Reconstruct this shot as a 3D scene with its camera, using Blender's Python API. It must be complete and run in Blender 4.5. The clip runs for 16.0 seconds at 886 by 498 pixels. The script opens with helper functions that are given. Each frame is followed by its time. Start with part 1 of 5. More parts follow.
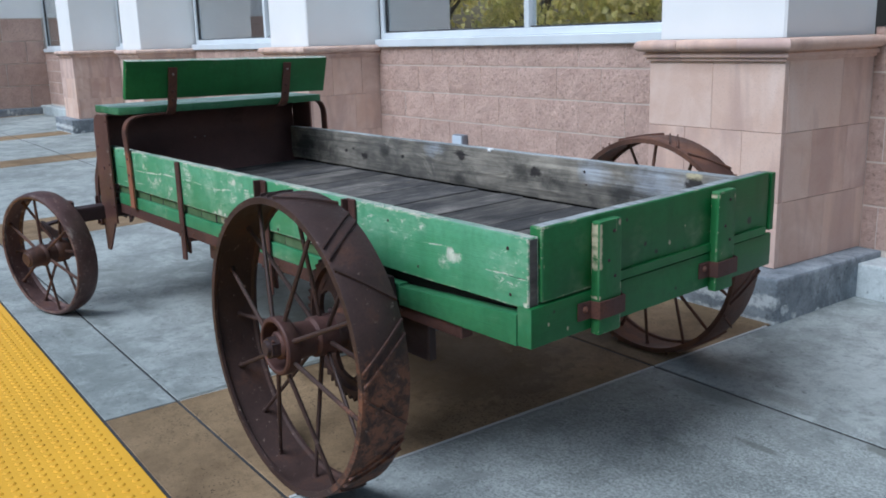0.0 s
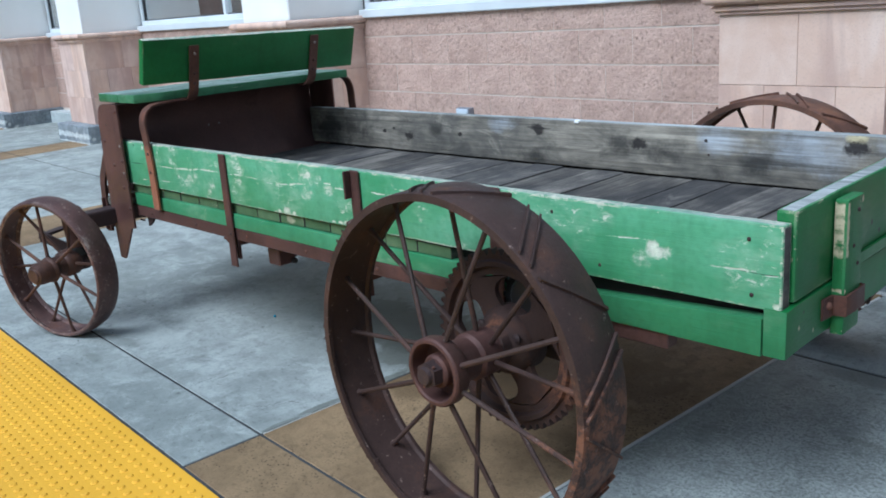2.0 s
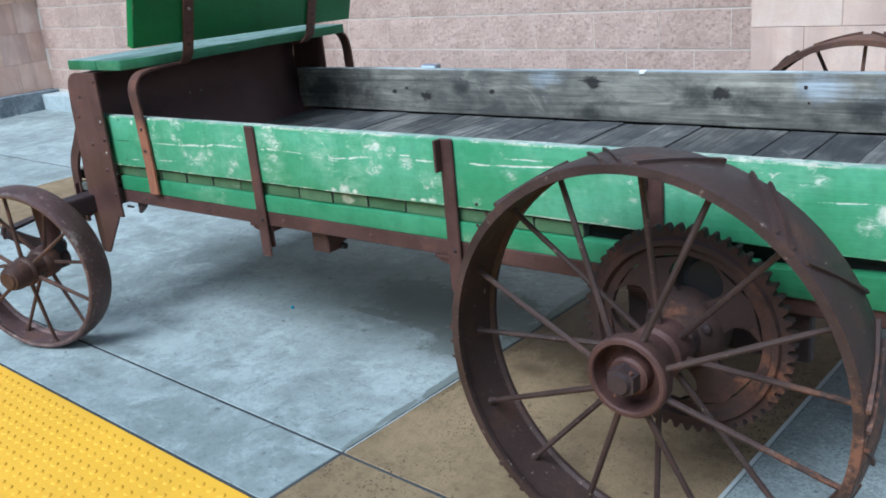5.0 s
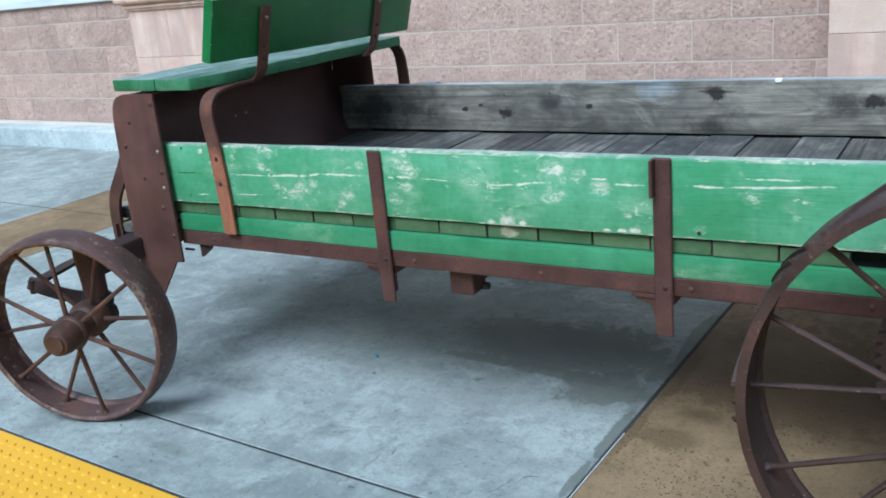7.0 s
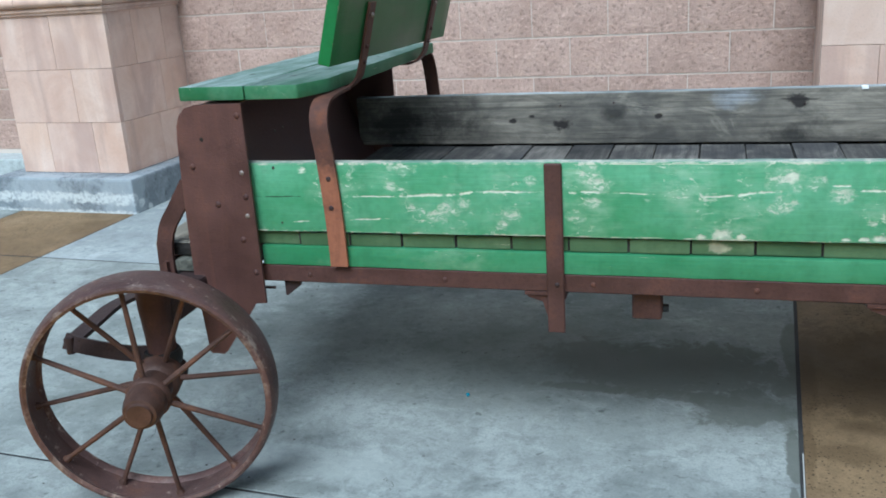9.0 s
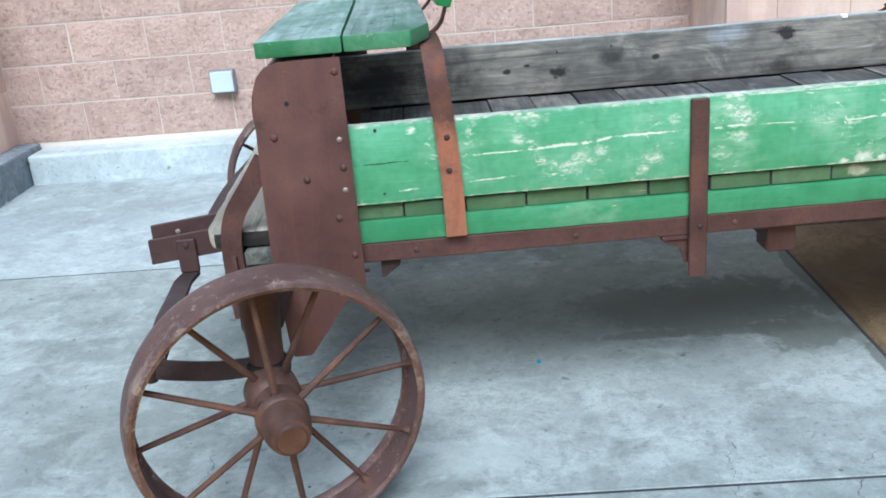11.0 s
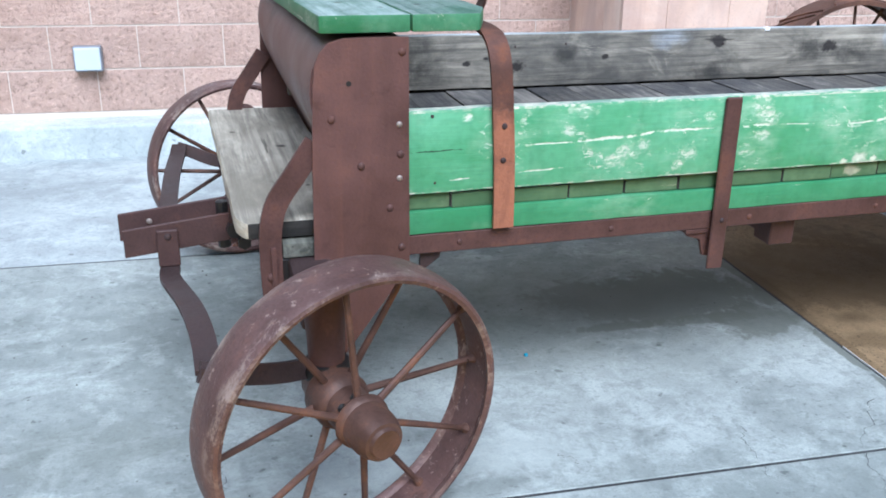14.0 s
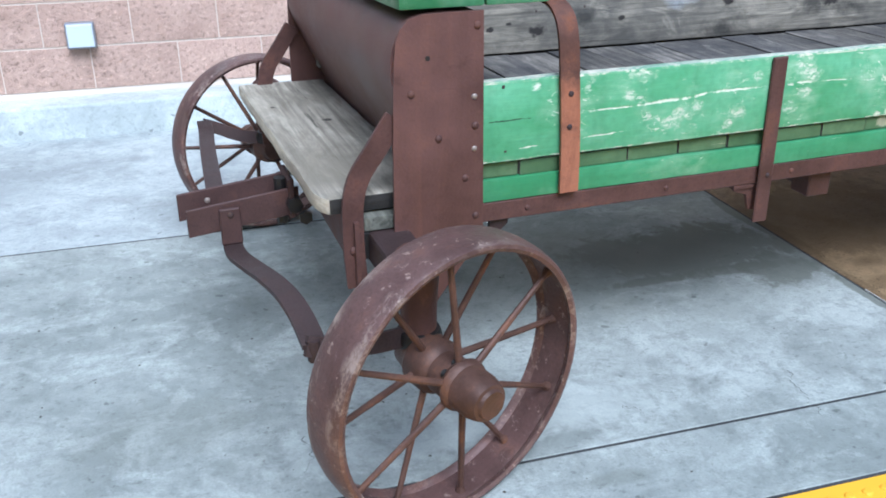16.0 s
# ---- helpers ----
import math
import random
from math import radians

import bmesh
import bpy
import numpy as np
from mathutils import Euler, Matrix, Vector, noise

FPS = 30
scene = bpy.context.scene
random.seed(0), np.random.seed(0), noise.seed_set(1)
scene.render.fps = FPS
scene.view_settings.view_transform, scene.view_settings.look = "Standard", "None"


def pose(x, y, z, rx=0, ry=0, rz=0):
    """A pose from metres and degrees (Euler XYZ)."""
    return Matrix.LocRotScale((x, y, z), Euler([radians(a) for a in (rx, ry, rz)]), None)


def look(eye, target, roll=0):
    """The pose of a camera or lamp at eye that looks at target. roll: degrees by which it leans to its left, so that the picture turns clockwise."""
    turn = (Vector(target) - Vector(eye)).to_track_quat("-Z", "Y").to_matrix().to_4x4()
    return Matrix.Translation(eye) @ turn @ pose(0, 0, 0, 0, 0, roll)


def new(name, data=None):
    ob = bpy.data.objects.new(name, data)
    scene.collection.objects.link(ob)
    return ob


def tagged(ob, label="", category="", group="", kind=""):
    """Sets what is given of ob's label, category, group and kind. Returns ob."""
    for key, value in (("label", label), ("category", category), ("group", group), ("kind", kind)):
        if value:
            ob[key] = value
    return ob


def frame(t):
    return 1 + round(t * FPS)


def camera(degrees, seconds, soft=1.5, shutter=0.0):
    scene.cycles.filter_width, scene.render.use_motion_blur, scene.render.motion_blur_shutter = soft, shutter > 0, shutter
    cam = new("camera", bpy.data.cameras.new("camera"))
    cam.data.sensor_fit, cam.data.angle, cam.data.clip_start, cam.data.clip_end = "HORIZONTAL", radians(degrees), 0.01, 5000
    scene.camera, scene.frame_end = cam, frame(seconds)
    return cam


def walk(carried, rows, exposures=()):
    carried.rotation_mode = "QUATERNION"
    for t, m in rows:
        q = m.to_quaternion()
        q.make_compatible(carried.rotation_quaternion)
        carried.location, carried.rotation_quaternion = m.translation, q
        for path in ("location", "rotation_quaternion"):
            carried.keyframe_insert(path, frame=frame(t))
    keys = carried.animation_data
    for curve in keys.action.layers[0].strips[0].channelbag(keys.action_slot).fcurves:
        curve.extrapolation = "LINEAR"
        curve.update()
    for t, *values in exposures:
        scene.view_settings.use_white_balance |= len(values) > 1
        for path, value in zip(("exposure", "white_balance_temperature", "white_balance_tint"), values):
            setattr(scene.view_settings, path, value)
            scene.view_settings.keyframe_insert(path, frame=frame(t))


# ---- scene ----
cam = camera(52.4, 16.0, 1.8)
PATH = [
    (0, (4.414, -1.461, 1.271), (2.883, -0.258, 0.815), -1.6),
    (0.5, (4.221, -1.517, 1.255), (2.735, -0.273, 0.761), -1.6),
    (1, (4.034, -1.581, 1.265), (2.612, -0.277, 0.739), -1.8),
    (1.5, (3.851, -1.596, 1.259), (2.424, -0.295, 0.738), -2.6),
    (2, (3.673, -1.643, 1.256), (2.258, -0.328, 0.737), -4.0),
    (2.5, (3.506, -1.733, 1.264), (2.171, -0.353, 0.706), -5.1),
    (3, (3.375, -1.743, 1.257), (2.069, -0.346, 0.673), -5.5),
    (5.5, (2.809, -1.782, 1.249), (1.613, -0.307, 0.621), -5.3),
    (6, (2.604, -1.834, 1.251), (1.443, -0.323, 0.64), -5.3),
    (6.5, (2.378, -1.886, 1.251), (1.31, -0.303, 0.655), -5.5),
    (7, (2.156, -1.877, 1.241), (1.128, -0.27, 0.641), -5.5),
    (7.5, (1.919, -1.902, 1.24), (0.96, -0.249, 0.65), -4.9),
    (8, (1.642, -1.991, 1.249), (0.815, -0.267, 0.663), -4.0),
    (8.5, (1.394, -2.019, 1.225), (0.671, -0.249, 0.638), -3.3),
    (9, (1.13, -2.032, 1.241), (0.557, -0.21, 0.648), -3.8),
    (9.5, (0.846, -2.092, 1.243), (0.439, -0.233, 0.627), -3.7),
    (10, (0.603, -2.065, 1.221), (0.317, -0.19, 0.585), -4.2),
    (12.5, (-0.296, -1.809, 1.2), (0.235, -0.022, 0.475), -1.1),
    (13, (-0.353, -1.802, 1.197), (0.265, -0.036, 0.49), 0.5),
    (13.5, (-0.404, -1.807, 1.201), (0.193, -0.029, 0.508), 1.1),
    (14, (-0.442, -1.795, 1.191), (0.081, 0.002, 0.485), 0.8),
    (14.5, (-0.478, -1.748, 1.189), (-0.014, 0.046, 0.436), -0.6),
    (15, (-0.548, -1.735, 1.211), (-0.084, 0.053, 0.444), -1.6),
    (15.5, (-0.644, -1.766, 1.228), (-0.12, 0.003, 0.456), -1.7),
    (16, (-0.715, -1.761, 1.229), (-0.099, -0.029, 0.441), -0.6),
]
walk(cam, [(t, look(eye, target, roll)) for t, eye, target, roll in PATH], [(0, -0.26, 5520, 9), (1.5, 0.0, 5420, 6), (3, -0.13, 5280, 4), (5.5, 0.22, 5180, 1), (7.0, 0.11, 5230, 1), (8.5, -0.04, 5430, 1), (9.4, -0.01, 5430, 1), (10, 0.25, 5500, 1), (12.5, 0.49, 5500, 9), (14.5, 0.55, 5450, 9), (16, 0.49, 5430, 9)])


# ---- world, sun, light ----
world = bpy.data.worlds.new("sky")
scene.world = world
world.use_nodes = True
wn = world.node_tree
sky = wn.nodes.new("ShaderNodeTexSky")
sky.sky_type, sky.sun_disc = "NISHITA", False
SUN_EL, SUN_AZ = 51, -92      # degrees; azimuth of the sun seen from the wagon, from +x
sky.sun_elevation, sky.sun_rotation = radians(SUN_EL), radians(90 - SUN_AZ)
sky.air_density, sky.dust_density = 1.3, 2.5
wn.nodes["Background"].inputs["Strength"].default_value = 0.082
wn.links.new(sky.outputs[0], wn.nodes["Background"].inputs["Color"])
sun = new("sun", bpy.data.lights.new("sun", "SUN"))
sun.data.energy, sun.data.angle, sun.data.color = 3.75, radians(36), (0.97, 0.98, 1.0)
toward = Vector((math.cos(radians(SUN_EL)) * math.cos(radians(SUN_AZ)), math.cos(radians(SUN_EL)) * math.sin(radians(SUN_AZ)), math.sin(radians(SUN_EL))))
sun.matrix_world = look(toward * 30, (0, 0, 0))


# ---- materials ----
def nodes_of(name):
    m = bpy.data.materials.new(name)
    m.use_nodes = True
    nt = m.node_tree
    return m, nt, nt.nodes["Principled BSDF"]


def node(nt, kind, **values):
    n = nt.nodes.new(kind)
    for key, v in values.items():
        if key in n.inputs:
            n.inputs[key].default_value = v
    return n


def coords(nt, scale=(1, 1, 1), where="Object", shift=None):
    tc = nt.nodes.new("ShaderNodeTexCoord")
    mp = nt.nodes.new("ShaderNodeMapping")
    mp.inputs["Scale"].default_value = scale
    nt.links.new(tc.outputs[where], mp.inputs["Vector"])
    if shift is not None:
        nt.links.new(shift, mp.inputs["Location"])
    return mp.outputs[0]


def noise_of(nt, vec, scale, detail=4.0, rough=0.55, distort=0.0):
    n = node(nt, "ShaderNodeTexNoise", Scale=scale, Detail=detail, Roughness=rough, Distortion=distort)
    nt.links.new(vec, n.inputs["Vector"])
    return n.outputs["Fac"]


def ramp(nt, fac, stops):
    r = nt.nodes.new("ShaderNodeValToRGB")
    while len(r.color_ramp.elements) < len(stops):
        r.color_ramp.elements.new(0.5)
    for e, (pos, c) in zip(r.color_ramp.elements, stops):
        e.position, e.color = pos, (*c, 1) if not isinstance(c, (int, float)) else (c, c, c, 1)
    nt.links.new(fac, r.inputs[0])
    return r.outputs[0]


def mix(nt, fac, a, b, mode="MIX"):
    m = nt.nodes.new("ShaderNodeMix")
    m.data_type, m.blend_type = "RGBA", mode
    for sock, v in ((m.inputs[0], fac), (m.inputs[6], a), (m.inputs[7], b)):
        if isinstance(v, (int, float)):
            sock.default_value = v
        elif isinstance(v, tuple):
            sock.default_value = (*v, 1)
        else:
            nt.links.new(v, sock)
    return m.outputs[2]


def maths(nt, op, a, b=0.0, clamp=False):
    m = nt.nodes.new("ShaderNodeMath")
    m.operation, m.use_clamp = op, clamp
    for sock, v in zip(m.inputs, (a, b)):
        if isinstance(v, (int, float)):
            sock.default_value = v
        else:
            nt.links.new(v, sock)
    return m.outputs[0]


def bump(nt, bsdf, height, strength=0.3, distance=0.01, under=None):
    b = node(nt, "ShaderNodeBump", Strength=strength, Distance=distance)
    nt.links.new(height, b.inputs["Height"])
    if under is not None:
        nt.links.new(under, b.inputs["Normal"])
    nt.links.new(b.outputs[0], bsdf.inputs["Normal"])
    return b.outputs[0]


def put(nt, value, sock):
    if isinstance(value, (int, float)):
        sock.default_value = value
    elif isinstance(value, tuple):
        sock.default_value = (*value, 1)
    else:
        nt.links.new(value, sock)


def object_shift(nt):
    """A shift of the pattern that differs from piece to piece."""
    oi = nt.nodes.new("ShaderNodeObjectInfo")
    c = nt.nodes.new("ShaderNodeCombineXYZ")
    for n, k in enumerate((37.0, 53.0, 71.0)):
        nt.links.new(maths(nt, "MULTIPLY", oi.outputs["Random"], k), c.inputs[n])
    return c.outputs[0], oi.outputs["Random"]


def vector_maths(nt, op, a, b=None, out="Value"):
    m = nt.nodes.new("ShaderNodeVectorMath")
    m.operation = op
    for sock, value in zip(m.inputs, (a, b)):
        if isinstance(value, tuple):
            sock.default_value = value
        elif value is not None:
            nt.links.new(value, sock)
    return m.outputs[out]


def spots_of(nt, spots, v, stretch=0.62, edge=(0.55, 1.0), wob_scale=25, across=0, up=2):
    """A mask of rough-edged patches at (x or y, z, size) of the object."""
    scale = [0.0, 0.0, 0.0]
    scale[across], scale[up] = stretch, 1.0
    pos = vector_maths(nt, "MULTIPLY", nt.nodes.new("ShaderNodeTexCoord").outputs["Object"], tuple(scale), "Vector")
    near = None
    for kx, kz, size in spots:
        at = [0.0, 0.0, 0.0]
        at[across], at[up] = kx * stretch, kz
        d = maths(nt, "DIVIDE", vector_maths(nt, "DISTANCE", pos, tuple(at)), size)
        near = d if near is None else maths(nt, "MINIMUM", near, d)
    wob = maths(nt, "MULTIPLY", maths(nt, "SUBTRACT", noise_of(nt, v, wob_scale, 5, 0.75), 0.5), 2.4)
    return ramp(nt, maths(nt, "ADD", near, wob), [(edge[0], 1), (edge[1], 0.0)])


def splits_of(nt, splits, v):
    """A mask of thin ragged lines from (x, z) to (x, z) of the object, of a given half width."""
    sway = maths(nt, "MULTIPLY", maths(nt, "SUBTRACT", noise_of(nt, v, 22, 4, 0.65), 0.5), 0.006)
    off = nt.nodes.new("ShaderNodeCombineXYZ")
    nt.links.new(sway, off.inputs[2])
    pos = vector_maths(nt, "ADD", nt.nodes.new("ShaderNodeTexCoord").outputs["Object"], off.outputs[0], "Vector")
    near = None
    for x0, z0, x1, z1, half in splits:
        m = nt.nodes.new("ShaderNodeMapping")
        m.vector_type = "TEXTURE"
        m.inputs["Location"].default_value = ((x0 + x1) / 2, 0.0, (z0 + z1) / 2)
        m.inputs["Rotation"].default_value = (0.0, -math.atan2(z1 - z0, x1 - x0), 0.0)
        m.inputs["Scale"].default_value = ((x1 - x0) / 2, 1000.0, half)
        nt.links.new(pos, m.inputs["Vector"])
        d = vector_maths(nt, "LENGTH", m.outputs[0])
        near = d if near is None else maths(nt, "MINIMUM", near, d)
    fray = maths(nt, "MULTIPLY", maths(nt, "SUBTRACT", noise_of(nt, v, 70, 4, 0.7), 0.5), 3.0)
    return ramp(nt, maths(nt, "ADD", near, fray), [(0.55, 1), (1.0, 0.0)])


def worn_paint(name, fresh, faded, chip, wear, rough=0.5, along=0, bare=(), across=0, scars=(), flecked=(), splits=(), cracks=(), dashes=True):
    """Old oil paint on wood: faded patches, chips along the grain (axis along), fine cracks, bare spots (x, z, size)."""
    m, nt, p = nodes_of(name)
    shift, rnd = object_shift(nt)

    def by(a, b):
        sc = [b, b, b]
        sc[along] = a
        return coords(nt, tuple(sc), shift=shift)
    v = coords(nt, shift=shift)
    broad = noise_of(nt, by(1.2, 3.0), 2.2, 5)
    base = mix(nt, ramp(nt, broad, [(0.36, 0), (0.66, 1)]), fresh, faded)
    fine = noise_of(nt, v, 60, 4)
    base = mix(nt, ramp(nt, fine, [(0.45, 0), (0.75, 0.35)]), base, tuple(c * 0.7 for c in fresh))
    drip = noise_of(nt, coords(nt, (16, 16, 1.2), shift=shift), 1.0, 4)
    base = mix(nt, ramp(nt, drip, [(0.5, 0), (0.8, 0.45)]), base, tuple(c * 0.6 for c in fresh))
    patch = noise_of(nt, v, 4.6, 4, 0.6)
    flake = noise_of(nt, by(13, 26), 1.5, 7, 0.78, 0.6)
    tiny = noise_of(nt, by(40, 70), 1.3, 4, 0.7)
    c1 = maths(nt, "MULTIPLY", ramp(nt, flake, [(wear - 0.08, 0), (wear - 0.06, 1)]), ramp(nt, patch, [(wear - 0.13, 0), (wear - 0.05, 1)]))
    c1 = maths(nt, "MULTIPLY", c1, ramp(nt, tiny, [(0.42, 0), (0.5, 1)]))
    line = noise_of(nt, by(1.7, 80), 1.3, 5, 0.6)
    c2 = maths(nt, "MULTIPLY", ramp(nt, line, [(wear + 0.02, 0), (wear + 0.03, 1)]), ramp(nt, tiny, [(0.40, 0), (0.48, 1)]))
    c3 = ramp(nt, tiny, [(wear + 0.11, 0), (wear + 0.125, 1)])
    chips = maths(nt, "MAXIMUM", maths(nt, "MAXIMUM", c1, c2), c3) if dashes else maths(nt, "MAXIMUM", c1, c3)
    if bare:
        chips = maths(nt, "MAXIMUM", chips, spots_of(nt, bare, v, 0.62 if across == 0 else 1.6, across=across))
    if flecked:
        zone = spots_of(nt, flecked, v, 0.7, (0.25, 1.35), 18, across)
        crumbs = noise_of(nt, by(34, 70), 1.0, 7, 0.8, 0.5)
        chips = maths(nt, "MAXIMUM", chips, maths(nt, "MULTIPLY", zone, ramp(nt, crumbs, [(0.50, 0), (0.545, 1)])))
        base = mix(nt, maths(nt, "MULTIPLY", zone, 0.28), base, tuple(0.55 * a + 0.45 * b for a, b in zip(faded, chip)))
    if splits:
        chips = maths(nt, "MAXIMUM", chips, splits_of(nt, splits, v))
    rub = maths(nt, "MULTIPLY", ramp(nt, patch, [(wear - 0.16, 0), (wear + 0.02, 0.62)]), ramp(nt, noise_of(nt, by(9, 22), 1.2, 6, 0.7), [(0.42, 0), (0.62, 1)]))
    base = mix(nt, rub, base, tuple(0.6 * a + 0.4 * b for a, b in zip(faded, chip)))
    tone = mix(nt, ramp(nt, fine, [(0.35, 0), (0.7, 1)]), tuple(c * 0.72 for c in chip), chip)
    out = mix(nt, chips, base, tone)
    if scars:
        out = mix(nt, spots_of(nt, scars, v, 1.0, across=across), out, (0.022, 0.03, 0.018))
    if cracks:
        out = mix(nt, splits_of(nt, cracks, v), out, (0.02, 0.045, 0.025))
    put(nt, out, p.inputs["Base Color"])
    put(nt, ramp(nt, broad, [(0.3, rough - 0.1), (0.7, rough + 0.14)]), p.inputs["Roughness"])
    p.inputs["Specular IOR Level"].default_value = 0.35
    grain = noise_of(nt, by(3, 70), 2.2, 6, 0.6)
    hgt = maths(nt, "SUBTRACT", maths(nt, "MULTIPLY", grain, 0.6), maths(nt, "MULTIPLY", chips, 0.5))
    bump(nt, p, hgt, 0.4, 0.004)
    return m


def old_wood(name, light, dark, stain, axis=0, knots=(), damp=0.0, blots=(), bleach=(), yellow=(), holes=()):
    """Grey weathered timber with grain along one axis, staining and knots (x, z, size)."""
    m, nt, p = nodes_of(name)
    shift, rnd = object_shift(nt)
    sc = [34.0, 34.0, 34.0]
    sc[axis] = 1.1
    g = coords(nt, tuple(sc), shift=shift)
    v = coords(nt, shift=shift)
    grain = noise_of(nt, g, 1.6, 8, 0.66, 0.6)
    base = mix(nt, ramp(nt, grain, [(0.32, 0), (0.68, 1)]), dark, light)
    broad = noise_of(nt, v, 3.0, 5, 0.6)
    base = mix(nt, ramp(nt, broad, [(0.45 - damp, 0), (0.7 - damp, 0.85)]), base, stain)
    split = noise_of(nt, coords(nt, tuple(2.2 if k < 2 else 55.0 for k in sc), shift=shift), 1.2, 5, 0.55, 0.3)
    base = mix(nt, ramp(nt, split, [(0.66, 0), (0.69, 0.75)]), base, tuple(k * 0.25 for k in dark))
    sm = [7.0, 7.0, 7.0]
    sm[axis] = 2.8
    smear = noise_of(nt, coords(nt, tuple(sm), shift=shift), 1.5, 7, 0.7, 0.8)
    base = mix(nt, ramp(nt, smear, [(0.46, 0), (0.72, 0.75)]), base, tuple(k * 0.6 for k in stain))
    base = mix(nt, ramp(nt, smear, [(0.25, 0.55), (0.42, 0)]), base, tuple(min(1, k * 1.25) for k in light))
    if bleach:
        mask = maths(nt, "MULTIPLY", spots_of(nt, bleach, v, 0.5, (0.1, 1.5), 7), ramp(nt, grain, [(0.35, 0.15), (0.62, 0.75)]))
        base = mix(nt, mask, base, (0.44, 0.49, 0.55))
    if yellow:
        base = mix(nt, maths(nt, "MULTIPLY", spots_of(nt, yellow, v), 0.8), base, (0.50, 0.44, 0.27))
    tone = maths(nt, "ADD", 0.72, maths(nt, "MULTIPLY", rnd, 0.5))
    c = nt.nodes.new("ShaderNodeCombineColor")
    for n in range(3):
        nt.links.new(tone, c.inputs[n])
    base = mix(nt, 1.0, base, c.outputs[0], "MULTIPLY")
    if blots:
        base = mix(nt, maths(nt, "MULTIPLY", spots_of(nt, blots, v, 0.55, (0.2, 1.3), 9), 0.8), base, tuple(k * 0.5 for k in stain))
    if holes:
        base = mix(nt, maths(nt, "MULTIPLY", spots_of(nt, holes, v, 1.0, (0.6, 1.0), 25, 0, 1), 0.9), base, (0.03, 0.026, 0.022))
    if knots:
        base = mix(nt, maths(nt, "MULTIPLY", spots_of(nt, knots, v), 0.93), base, (0.022, 0.019, 0.019))
    put(nt, base, p.inputs["Base Color"])
    p.inputs["Roughness"].default_value = 0.82
    p.inputs["Specular IOR Level"].default_value = 0.25
    bump(nt, p, grain, 0.55, 0.006)
    return m


